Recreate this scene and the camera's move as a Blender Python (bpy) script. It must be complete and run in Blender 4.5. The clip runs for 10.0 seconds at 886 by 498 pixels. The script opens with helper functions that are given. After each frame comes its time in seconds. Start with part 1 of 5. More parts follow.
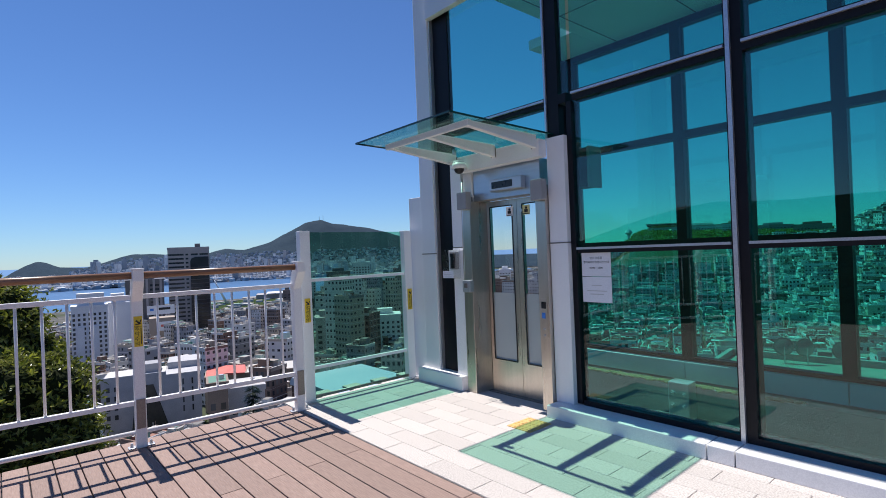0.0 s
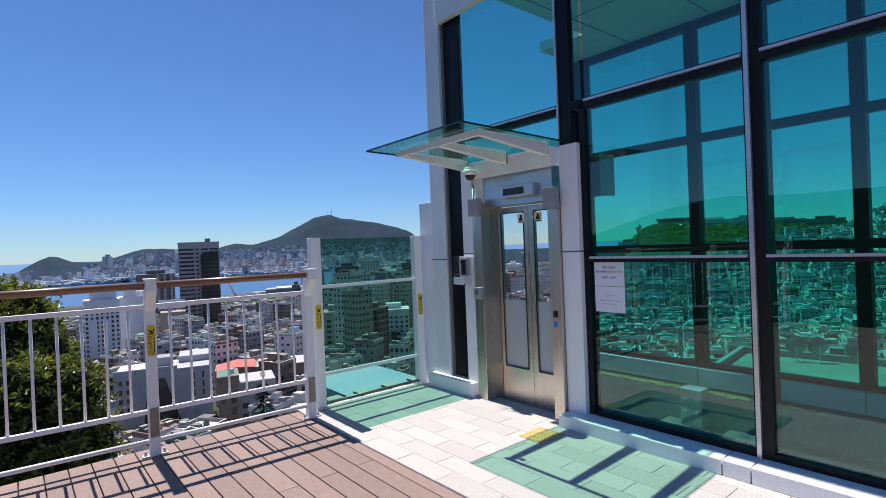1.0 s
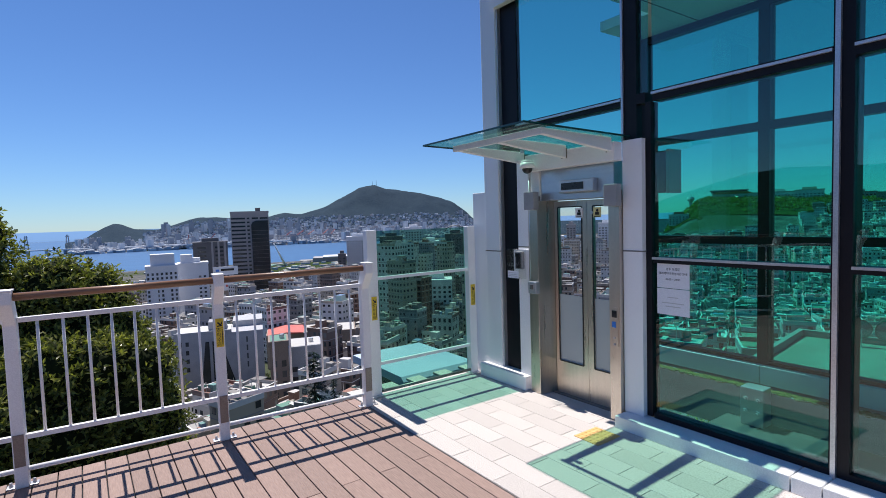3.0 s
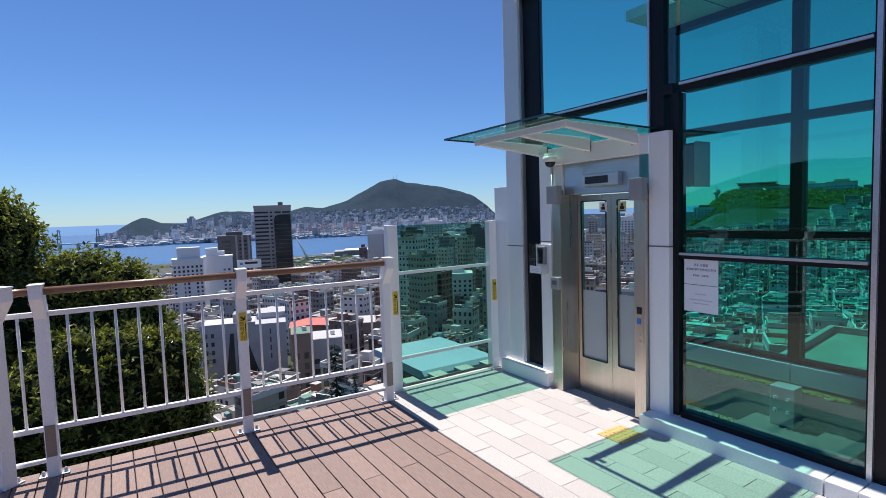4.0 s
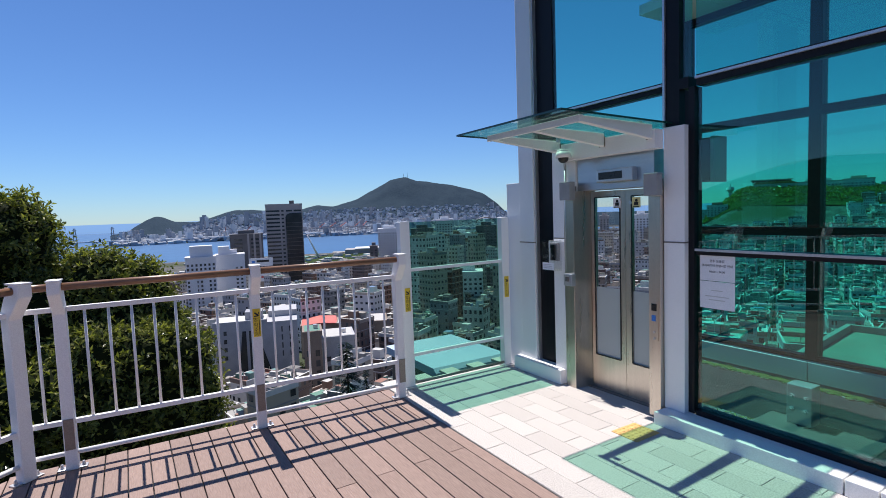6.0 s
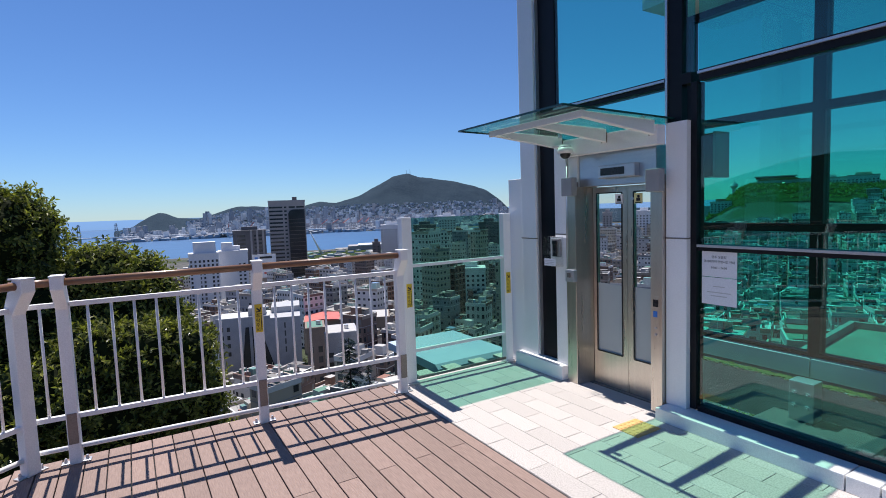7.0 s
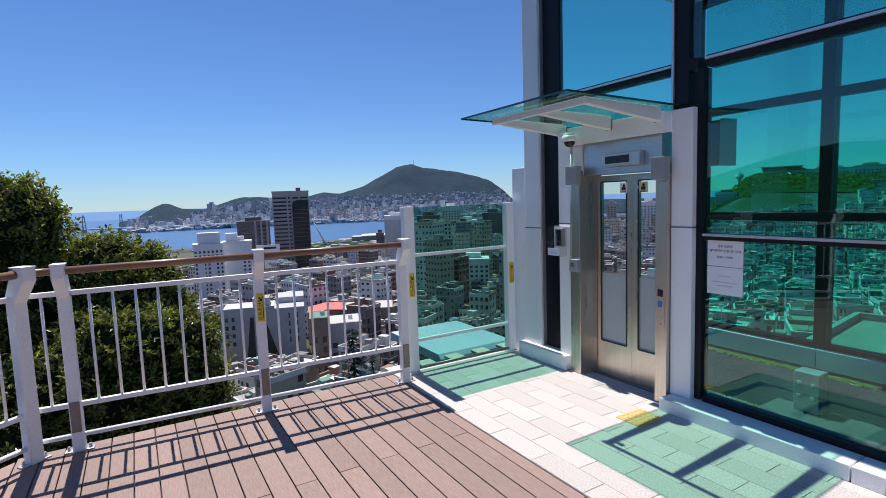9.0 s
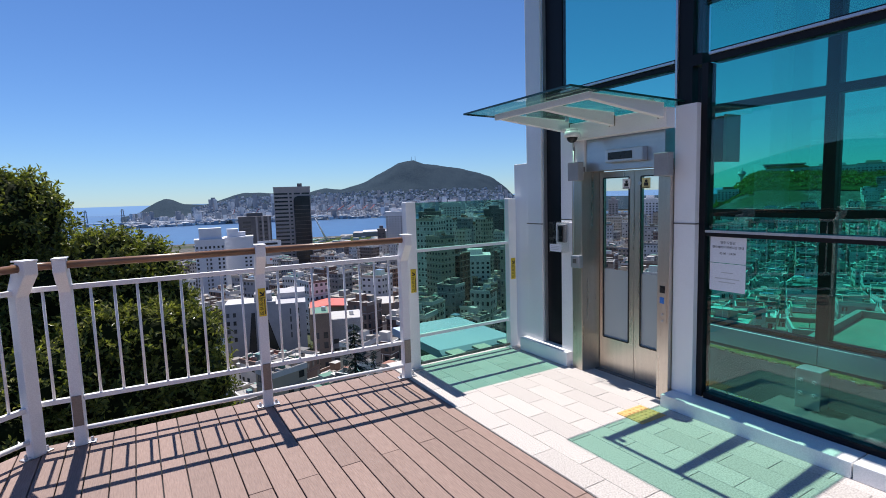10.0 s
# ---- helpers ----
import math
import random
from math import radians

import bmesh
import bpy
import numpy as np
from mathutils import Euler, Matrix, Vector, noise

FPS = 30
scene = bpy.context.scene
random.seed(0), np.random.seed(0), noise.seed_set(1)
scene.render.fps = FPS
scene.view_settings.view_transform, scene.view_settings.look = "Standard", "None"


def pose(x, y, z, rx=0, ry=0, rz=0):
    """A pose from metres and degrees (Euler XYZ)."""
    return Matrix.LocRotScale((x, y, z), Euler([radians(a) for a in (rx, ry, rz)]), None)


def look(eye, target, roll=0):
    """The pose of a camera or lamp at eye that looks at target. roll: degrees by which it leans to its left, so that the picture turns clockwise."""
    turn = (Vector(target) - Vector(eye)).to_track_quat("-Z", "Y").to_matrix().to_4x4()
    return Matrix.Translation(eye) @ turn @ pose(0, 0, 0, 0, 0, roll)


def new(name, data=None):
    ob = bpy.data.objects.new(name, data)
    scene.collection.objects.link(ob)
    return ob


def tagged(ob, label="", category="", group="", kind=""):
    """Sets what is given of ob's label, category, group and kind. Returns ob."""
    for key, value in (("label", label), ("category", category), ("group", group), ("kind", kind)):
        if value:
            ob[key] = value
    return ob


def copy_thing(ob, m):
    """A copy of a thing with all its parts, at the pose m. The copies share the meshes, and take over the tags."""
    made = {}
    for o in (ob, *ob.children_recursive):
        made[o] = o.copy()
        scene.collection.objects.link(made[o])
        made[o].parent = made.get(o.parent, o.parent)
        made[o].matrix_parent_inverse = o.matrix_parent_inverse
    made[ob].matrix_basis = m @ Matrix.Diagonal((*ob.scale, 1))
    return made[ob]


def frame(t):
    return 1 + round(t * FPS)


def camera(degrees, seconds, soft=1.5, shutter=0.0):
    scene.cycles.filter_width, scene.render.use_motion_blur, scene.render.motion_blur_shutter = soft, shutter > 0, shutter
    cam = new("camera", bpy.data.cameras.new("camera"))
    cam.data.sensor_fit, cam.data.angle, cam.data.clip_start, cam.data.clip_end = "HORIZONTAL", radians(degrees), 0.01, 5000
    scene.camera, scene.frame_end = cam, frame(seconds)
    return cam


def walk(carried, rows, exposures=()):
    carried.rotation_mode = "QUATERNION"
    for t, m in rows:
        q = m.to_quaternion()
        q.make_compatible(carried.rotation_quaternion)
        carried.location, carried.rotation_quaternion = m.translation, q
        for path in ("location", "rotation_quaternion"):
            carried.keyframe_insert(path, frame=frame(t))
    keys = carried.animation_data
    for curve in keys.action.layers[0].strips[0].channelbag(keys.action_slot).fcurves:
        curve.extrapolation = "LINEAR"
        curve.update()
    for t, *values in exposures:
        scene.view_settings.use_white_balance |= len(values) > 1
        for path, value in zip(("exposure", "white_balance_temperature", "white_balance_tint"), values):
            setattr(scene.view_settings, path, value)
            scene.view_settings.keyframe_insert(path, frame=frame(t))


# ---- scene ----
cam = camera(81.3, 10.0, soft=0.9)
PATH = [
    (0, (0.059, 0.236, 1.584), (-1.454, 1.544, 1.592), -2.3),
    (0.5, (0.032, 0.243, 1.602), (-1.484, 1.547, 1.6), -2.3),
    (1, (0.025, 0.235, 1.716), (-1.509, 1.518, 1.705), -2.3),
    (1.5, (0.005, 0.216, 1.797), (-1.55, 1.475, 1.785), -2.2),
    (2, (-0.008, 0.195, 1.883), (-1.581, 1.429, 1.861), -2.2),
    (2.5, (-0.039, 0.158, 1.944), (-1.642, 1.352, 1.863), -2.0),
    (4, (-0.106, 0.176, 1.977), (-1.785, 1.254, 1.837), -1.9),
    (4.5, (-0.116, 0.186, 1.978), (-1.802, 1.253, 1.841), -1.9),
    (5, (-0.118, 0.17, 1.972), (-1.81, 1.228, 1.836), -1.9),
    (5.5, (-0.127, 0.163, 1.965), (-1.824, 1.212, 1.825), -2.0),
    (7, (-0.119, 0.171, 1.953), (-1.824, 1.205, 1.794), -2.0),
    (7.5, (-0.117, 0.18, 1.952), (-1.824, 1.208, 1.786), -2.0),
    (8, (-0.122, 0.177, 1.951), (-1.83, 1.203, 1.78), -2.0),
    (8.5, (-0.137, 0.19, 1.941), (-1.847, 1.212, 1.762), -2.0),
    (9, (-0.146, 0.199, 1.934), (-1.856, 1.218, 1.74), -2.0),
    (9.5, (-0.143, 0.194, 1.934), (-1.854, 1.211, 1.734), -1.8),
    (10, (-0.155, 0.198, 1.926), (-1.867, 1.212, 1.718), -1.8),
]
EXPOSURE = 0.38
walk(cam, [(t, look(eye, target, roll)) for t, eye, target, roll in PATH], [(0, EXPOSURE, 6500, 12), (10, EXPOSURE, 6500, 12)])

# ---- light: clear noon sky, one sun from over the harbour ----
SUN_ELEVATION = 63.0
world = bpy.data.worlds.new("sky")
scene.world = world
world.use_nodes = True
wn = world.node_tree
sky = wn.nodes.new("ShaderNodeTexSky")
sky.sky_type = "NISHITA"
sky.sun_disc = False
sky.sun_elevation = radians(SUN_ELEVATION)
sky.sun_rotation = radians(270.0)
sky.altitude = 600.0
sky.air_density = 1.0
sky.dust_density = 0.0
sky.ozone_density = 4.0
tone = wn.nodes.new("ShaderNodeMix")
tone.data_type, tone.blend_type = "RGBA", "MULTIPLY"
tone.inputs[0].default_value = 1.0
tone.inputs[7].default_value = (0.64, 0.88, 1.2, 1)
wn.links.new(sky.outputs[0], tone.inputs[6])
wn.links.new(tone.outputs[2], wn.nodes["Background"].inputs[0])
wn.nodes["Background"].inputs[1].default_value = 0.071
sun_data = bpy.data.lights.new("sun", "SUN")
sun_data.energy, sun_data.angle, sun_data.color = 4.85, radians(0.5), (1.0, 0.96, 0.9)
sun = new("sun", sun_data)
sun.matrix_world = look((-45.4, 0.5, 89.1), (0, 0, 0))


# ---- materials ----
def nodes_of(name):
    m = bpy.data.materials.new(name)
    m.use_nodes = True
    return m, m.node_tree, m.node_tree.nodes["Principled BSDF"]


def link(t, a, b):
    t.links.new(a, b)


def math_node(t, op, a, b=None, c=None):
    n = t.nodes.new("ShaderNodeMath")
    n.operation = op
    for i, v in enumerate((a, b, c)):
        if v is None:
            continue
        if isinstance(v, (int, float)):
            n.inputs[i].default_value = v
        else:
            link(t, v, n.inputs[i])
    return n.outputs[0]


def noise_of(t, scale, detail=4.0, stretch=(1, 1, 1), space="Object"):
    co = t.nodes.new("ShaderNodeTexCoord")
    mp = t.nodes.new("ShaderNodeMapping")
    mp.inputs["Scale"].default_value = stretch
    n = t.nodes.new("ShaderNodeTexNoise")
    n.inputs["Scale"].default_value, n.inputs["Detail"].default_value = scale, detail
    link(t, co.outputs[space], mp.inputs[0])
    link(t, mp.outputs[0], n.inputs["Vector"])
    return n.outputs["Fac"]


def ramp_of(t, fac, stops, constant=False):
    r = t.nodes.new("ShaderNodeValToRGB")
    if constant:
        r.color_ramp.interpolation = "CONSTANT"
    e = r.color_ramp.elements
    while len(e) < len(stops):
        e.new(0.5)
    for k, (p, c) in enumerate(stops):
        e[k].position, e[k].color = p, (*c, 1)
    link(t, fac, r.inputs[0])
    return r.outputs[0]


def mix_of(t, fac, a, b, mode="MIX"):
    n = t.nodes.new("ShaderNodeMix")
    n.data_type, n.blend_type = "RGBA", mode
    for i, v in ((0, fac), (6, a), (7, b)):
        if isinstance(v, (int, float)):
            n.inputs[i].default_value = v
        elif isinstance(v, tuple):
            n.inputs[i].default_value = (*v, 1)
        else:
            link(t, v, n.inputs[i])
    return n.outputs[2]


def random_of(t, island=False):
    o = t.nodes.new("ShaderNodeObjectInfo").outputs["Random"]
    if not island:
        return o
    g = t.nodes.new("ShaderNodeNewGeometry").outputs["Random Per Island"]
    return math_node(t, "FRACT", math_node(t, "ADD", o, g))


def bump_of(t, p, height, strength, distance=0.01):
    b = t.nodes.new("ShaderNodeBump")
    b.inputs["Strength"].default_value, b.inputs["Distance"].default_value = strength, distance
    link(t, height, b.inputs["Height"])
    link(t, b.outputs[0], p.inputs["Normal"])


def surface(name, a, b, scale=8.0, rough=0.6, metal=0.0, bump=0.1, grain=120.0, stretch=(1, 1, 1), vary=0.0, spec=0.5):
    """Two tones in large stains, fine grain in relief and gloss."""
    m, t, p = nodes_of(name)
    big, small = noise_of(t, scale, 5, stretch), noise_of(t, grain, 3, stretch)
    col = ramp_of(t, big, [(0.3, a), (0.7, b)])
    col = mix_of(t, 0.25, col, ramp_of(t, small, [(0.35, tuple(c * 0.7 for c in a)), (0.65, tuple(min(1, c * 1.15) for c in b))]))
    if vary:
        f = math_node(t, "MULTIPLY_ADD", random_of(t, True), 2 * vary, 1 - vary)
        col = mix_of(t, 1.0, col, f, "MULTIPLY")
    link(t, col, p.inputs["Base Color"])
    p.inputs["Metallic"].default_value = metal
    p.inputs["Specular IOR Level"].default_value = spec
    link(t, math_node(t, "MULTIPLY_ADD", big, 0.2, rough - 0.1), p.inputs["Roughness"])
    bump_of(t, p, small, bump)
    return m


def glass_of(name, tint, base=0.028, gain=0.7):
    """A clear tinted pane: coloured light passes straight, gloss grows at grazing angles."""
    m = bpy.data.materials.new(name)
    m.use_nodes = True
    t = m.node_tree
    t.nodes.remove(t.nodes["Principled BSDF"])
    tr, gl, mx = t.nodes.new("ShaderNodeBsdfTransparent"), t.nodes.new("ShaderNodeBsdfGlossy"), t.nodes.new("ShaderNodeMixShader")
    tr.inputs[0].default_value = (*tint, 1)
    gl.inputs["Roughness"].default_value = 0.0
    lw = t.nodes.new("ShaderNodeLayerWeight")
    lw.inputs[0].default_value = 0.5
    f = math_node(t, "POWER", lw.outputs["Facing"], 5.0)
    link(t, math_node(t, "MULTIPLY_ADD", f, gain, base), mx.inputs[0])
    link(t, tr.outputs[0], mx.inputs[1])
    link(t, gl.outputs[0], mx.inputs[2])
    link(t, mx.outputs[0], t.nodes["Material Output"].inputs[0])
    return m


WHITE = surface("white powder coat", (0.89, 0.88, 0.885), (0.93, 0.92, 0.925), 3, 0.42, bump=0.03)
PANEL = surface("pale metal cladding", (0.87, 0.87, 0.875), (0.91, 0.91, 0.915), 2, 0.4, 0.0, bump=0.02)
BLACK = surface("black anodised aluminium", (0.006, 0.006, 0.009), (0.012, 0.012, 0.016), 4, 0.45, 0.0, bump=0.03, spec=0.22)
SILVER = surface("satin aluminium", (0.55, 0.55, 0.58), (0.66, 0.66, 0.68), 6, 0.35, 0.7, bump=0.03)
STEEL = surface("brushed stainless steel", (0.56, 0.51, 0.45), (0.68, 0.62, 0.55), 2.0, 0.3, 0.95, bump=0.08, grain=60, stretch=(10, 10, 0.5))
HEAD_STEEL = surface("satin blue grey steel", (0.5, 0.53, 0.58), (0.6, 0.63, 0.67), 2.0, 0.34, 0.85, bump=0.05, grain=60, stretch=(0.6, 10, 10))
STEEL_PLATE = surface("dull steel plate", (0.2, 0.18, 0.17), (0.3, 0.27, 0.25), 9, 0.45, 0.7, bump=0.05)
GREY_BOX = surface("grey plastic", (0.3, 0.3, 0.31), (0.36, 0.36, 0.37), 10, 0.5, bump=0.05)
DARK = surface("dark plastic", (0.012, 0.012, 0.014), (0.02, 0.02, 0.022), 10, 0.3, bump=0.02)
YELLOW = surface("yellow plastic", (0.75, 0.52, 0.03), (0.82, 0.6, 0.05), 12, 0.5, bump=0.03)
TACTILE = surface("orange yellow tactile tile", (0.7, 0.4, 0.13), (0.78, 0.5, 0.2), 14, 0.75, bump=0.3)
PAPER = surface("white paper", (0.78, 0.78, 0.84), (0.82, 0.82, 0.87), 5, 0.8, bump=0.02)
INK = surface("black ink", (0.015, 0.015, 0.015), (0.03, 0.03, 0.03), 5, 0.7, bump=0.0)
FADED = surface("faded grey ink", (0.5, 0.5, 0.52), (0.58, 0.58, 0.6), 5, 0.8, bump=0.0)
BLUE = surface("blue sign plastic", (0.03, 0.18, 0.6), (0.04, 0.22, 0.66), 5, 0.4, bump=0.0)
CONCRETE = surface("weathered concrete", (0.24, 0.23, 0.22), (0.36, 0.35, 0.33), 1.5, 0.85, bump=0.4, grain=40)
MOSS = surface("yellow green moss", (0.05, 0.06, 0.015), (0.15, 0.15, 0.035), 14, 0.95, bump=0.8, grain=70)
FROST = surface("frosted film", (0.42, 0.47, 0.47), (0.47, 0.52, 0.51), 2, 0.55, bump=0.03)
BARK = surface("brown bark", (0.05, 0.035, 0.025), (0.12, 0.09, 0.06), 6, 0.9, bump=0.8, grain=30)
GLASS = glass_of("green tinted glass", (0.47, 0.912, 0.845), 0.07, 0.75)
PALE_GLASS = glass_of("pale green glass", (0.6, 0.82, 0.715), 0.03, 0.3)
SCREEN_GLASS = glass_of("green screen glass", (0.52, 0.775, 0.675), 0.03, 0.3)
GLASS_EDGE = surface("dark green glass edge", (0.01, 0.05, 0.04), (0.02, 0.08, 0.065), 5, 0.15, bump=0.0)
CLEAR = glass_of("clear glass", (0.94, 0.95, 0.95))
RAILWOOD = surface("wood grain handrail", (0.2, 0.1, 0.05), (0.34, 0.18, 0.1), 2.5, 0.32, bump=0.1, grain=50, stretch=(12, 1, 12))


def deck_material():
    m, t, p = nodes_of("brown composite decking")
    r = random_of(t)
    grain = noise_of(t, 9, 6, (1.2, 14, 14), "Object")
    fine = noise_of(t, 160, 3, (1, 5, 5))
    stain = noise_of(t, 1.3, 4)
    col = ramp_of(t, grain, [(0.28, (0.19, 0.118, 0.096)), (0.72, (0.36, 0.24, 0.2))])
    col = mix_of(t, 0.3, col, ramp_of(t, fine, [(0.3, (0.14, 0.085, 0.07)), (0.7, (0.37, 0.26, 0.22))]))
    col = mix_of(t, 1.0, col, math_node(t, "MULTIPLY_ADD", r, 0.28, 0.86), "MULTIPLY")
    col = mix_of(t, math_node(t, "MULTIPLY", stain, 0.3), col, (0.36, 0.28, 0.25))
    link(t, col, p.inputs["Base Color"])
    p.inputs["Roughness"].default_value = 0.75
    bump_of(t, p, grain, 0.6, 0.008)
    return m


def paving_material():
    m, t, p = nodes_of("pale pinkish granite block")
    r = random_of(t)
    speck, fine, stain = noise_of(t, 90, 4), noise_of(t, 260, 2), noise_of(t, 2.0, 5)
    col = ramp_of(t, speck, [(0.34, (0.33, 0.295, 0.275)), (0.47, (0.56, 0.51, 0.48)), (0.6, (0.7, 0.655, 0.625))])
    col = mix_of(t, 0.3, col, ramp_of(t, fine, [(0.38, (0.3, 0.27, 0.25)), (0.6, (0.7, 0.66, 0.63))]))
    col = mix_of(t, math_node(t, "MULTIPLY", stain, 0.25), col, (0.46, 0.41, 0.38))
    col = mix_of(t, 1.0, col, math_node(t, "MULTIPLY_ADD", r, 0.14, 0.92), "MULTIPLY")
    link(t, col, p.inputs["Base Color"])
    p.inputs["Roughness"].default_value = 0.85
    bump_of(t, p, speck, 0.9, 0.006)
    return m


def leaf_material(name, dark, light):
    m, t, p = nodes_of(name)
    g = t.nodes.new("ShaderNodeNewGeometry").outputs["Random Per Island"]
    big = noise_of(t, 1.1, 3)
    col = ramp_of(t, g, [(0.0, dark), (0.6, tuple((a + b) / 2 for a, b in zip(dark, light))), (1.0, light)])
    col = mix_of(t, math_node(t, "MULTIPLY", big, 0.5), col, dark)
    link(t, col, p.inputs["Base Color"])
    p.inputs["Roughness"].default_value = 0.34
    tl, mx = t.nodes.new("ShaderNodeBsdfTranslucent"), t.nodes.new("ShaderNodeMixShader")
    link(t, mix_of(t, 1.0, col, (1.0, 1.15, 0.5), "MULTIPLY"), tl.inputs[0])
    mx.inputs[0].default_value = 0.36
    link(t, p.outputs[0], mx.inputs[1])
    link(t, tl.outputs[0], mx.inputs[2])
    link(t, mx.outputs[0], t.nodes["Material Output"].inputs[0])
    return m


def city_material(name, stops, dirt, rough=0.8):
    m, t, p = nodes_of(name)
    col = ramp_of(t, random_of(t, True), stops, True)
    st = noise_of(t, 0.35, 5, (1, 1, 0.3))
    fine = noise_of(t, 2.2, 4, (1, 1, 0.25))
    col = mix_of(t, math_node(t, "MULTIPLY", st, dirt), col, (0.16, 0.15, 0.14))
    col = mix_of(t, math_node(t, "MULTIPLY", fine, dirt * 0.6), col, (0.3, 0.28, 0.26))
    link(t, col, p.inputs["Base Color"])
    p.inputs["Roughness"].default_value = rough
    return m


DECK = deck_material()
PAVING = paving_material()
LEAF = leaf_material("glossy evergreen leaf", (0.055, 0.075, 0.016), (0.5, 0.48, 0.12))
# Near-black colour of the crown cores stands in for shade between the leaves.
CROWN_SHADE = surface("inner foliage painted as shade", (0.008, 0.013, 0.004), (0.022, 0.03, 0.01), 9, 0.9, bump=0.6, grain=60, spec=0.1)
CONIFER = leaf_material("dark conifer needle", (0.012, 0.026, 0.012), (0.03, 0.055, 0.022))
CITY_WALL = city_material("painted render walls", [(0, (0.7, 0.68, 0.66)), (0.15, (0.36, 0.29, 0.24)), (0.24, (0.84, 0.83, 0.82)), (0.42, (0.18, 0.12, 0.1)), (0.5, (0.56, 0.48, 0.38)), (0.61, (0.34, 0.35, 0.39)), (0.74, (0.2, 0.1, 0.07)), (0.82, (0.78, 0.78, 0.78)), (0.95, (0.22, 0.22, 0.24))], 0.28)
CITY_ROOF = city_material("coated flat roofs", [(0, (0.36, 0.35, 0.34)), (0.18, (0.06, 0.25, 0.18)), (0.3, (0.58, 0.57, 0.55)), (0.42, (0.16, 0.155, 0.15)), (0.6, (0.08, 0.26, 0.25)), (0.67, (0.3, 0.26, 0.22)), (0.8, (0.7, 0.7, 0.69)), (0.88, (0.22, 0.21, 0.2)), (0.94, (0.1, 0.24, 0.44)), (0.965, (0.3, 0.11, 0.07))], 0.4)
CITY_WINDOW = city_material("dark window panes", [(0, (0.02, 0.025, 0.03)), (0.4, (0.04, 0.05, 0.06)), (0.75, (0.09, 0.1, 0.11)), (0.93, (0.2, 0.2, 0.2))], 0.1, 0.2)
# Bluish, low-contrast wall tones carry the haze of distance in the paint.
HAZED_WALL = city_material("pale far walls with painted haze", [(0, (0.52, 0.56, 0.62)), (0.26, (0.34, 0.38, 0.45)), (0.42, (0.76, 0.78, 0.82)), (0.62, (0.42, 0.4, 0.42)), (0.76, (0.26, 0.3, 0.36)), (0.9, (0.62, 0.66, 0.72))], 0.12)
TOWER_WALL = surface("grey granite cladding", (0.34, 0.31, 0.31), (0.4, 0.37, 0.37), 0.2, 0.6, bump=0.02, grain=3)
TOWER_GLASS = surface("dark curtain wall glass", (0.015, 0.022, 0.03), (0.03, 0.04, 0.05), 0.1, 0.12, bump=0.0, grain=1)
APT_WALL = surface("white apartment paint", (0.72, 0.72, 0.75), (0.8, 0.8, 0.83), 0.1, 0.7, bump=0.02, grain=3)
DARK_CLAD = surface("dark brown grey cladding", (0.1, 0.095, 0.1), (0.15, 0.14, 0.145), 0.2, 0.5, bump=0.02, grain=3)
BROWN_CLAD = surface("brown stone cladding", (0.2, 0.15, 0.12), (0.28, 0.22, 0.18), 0.3, 0.7, bump=0.05, grain=4)
PALE_CONCRETE = surface("pale grey concrete", (0.38, 0.38, 0.4), (0.5, 0.5, 0.52), 0.3, 0.8, bump=0.05, grain=4)
RED_ROOF = surface("red painted sheet roof", (0.52, 0.1, 0.08), (0.62, 0.16, 0.13), 0.3, 0.6, bump=0.05, grain=4)
ORANGE_ROOF = surface("orange tile roof", (0.5, 0.2, 0.06), (0.6, 0.27, 0.1), 0.2, 0.7, bump=0.05, grain=3)
CAR_ROOF = surface("pale blue painted steel roof", (0.42, 0.52, 0.68), (0.5, 0.6, 0.74), 0.8, 0.4, bump=0.03)


def ground_material():
    m, t, p = nodes_of("hillside earth, asphalt and scrub")
    big, mid, fine = noise_of(t, 0.012, 6), noise_of(t, 0.09, 5), noise_of(t, 1.2, 4)
    col = ramp_of(t, mid, [(0.35, (0.035, 0.037, 0.035)), (0.5, (0.075, 0.075, 0.068)), (0.65, (0.13, 0.12, 0.105))])
    col = mix_of(t, ramp_of(t, big, [(0.5, (0, 0, 0)), (0.6, (1, 1, 1))]), col, ramp_of(t, fine, [(0.3, (0.018, 0.028, 0.01)), (0.7, (0.05, 0.066, 0.024))]))
    link(t, col, p.inputs["Base Color"])
    p.inputs["Roughness"].default_value = 0.95
    return m


def forest_material(name, a, b, scale):
    m, t, p = nodes_of(name)
    n1, n2 = noise_of(t, scale, 6), noise_of(t, scale * 9, 4)
    col = mix_of(t, 0.5, ramp_of(t, n1, [(0.35, a), (0.65, b)]), ramp_of(t, n2, [(0.35, a), (0.65, b)]))
    link(t, col, p.inputs["Base Color"])
    p.inputs["Roughness"].default_value = 0.95
    p.inputs["Specular IOR Level"].default_value = 0.1
    bump_of(t, p, n2, 0.8, 6.0)
    return m


GROUND = ground_material()
# Blue in this base colour stands in for distance haze on the mountain.
HAZED_FOREST = forest_material("wooded mountain side tinted with haze", (0.014, 0.032, 0.054), (0.028, 0.05, 0.072), 0.012)
GRASS = forest_material("grassy slope", (0.016, 0.035, 0.008), (0.06, 0.09, 0.024), 0.03)


def water_material():
    m, t, p = nodes_of("blue harbour water")
    n = noise_of(t, 0.02, 5)
    link(t, ramp_of(t, n, [(0.3, (0.02, 0.09, 0.22)), (0.7, (0.035, 0.13, 0.28))]), p.inputs["Base Color"])
    p.inputs["Roughness"].default_value = 0.35
    bump_of(t, p, noise_of(t, 0.3, 4), 0.6, 0.5)
    return m


WATER = water_material()


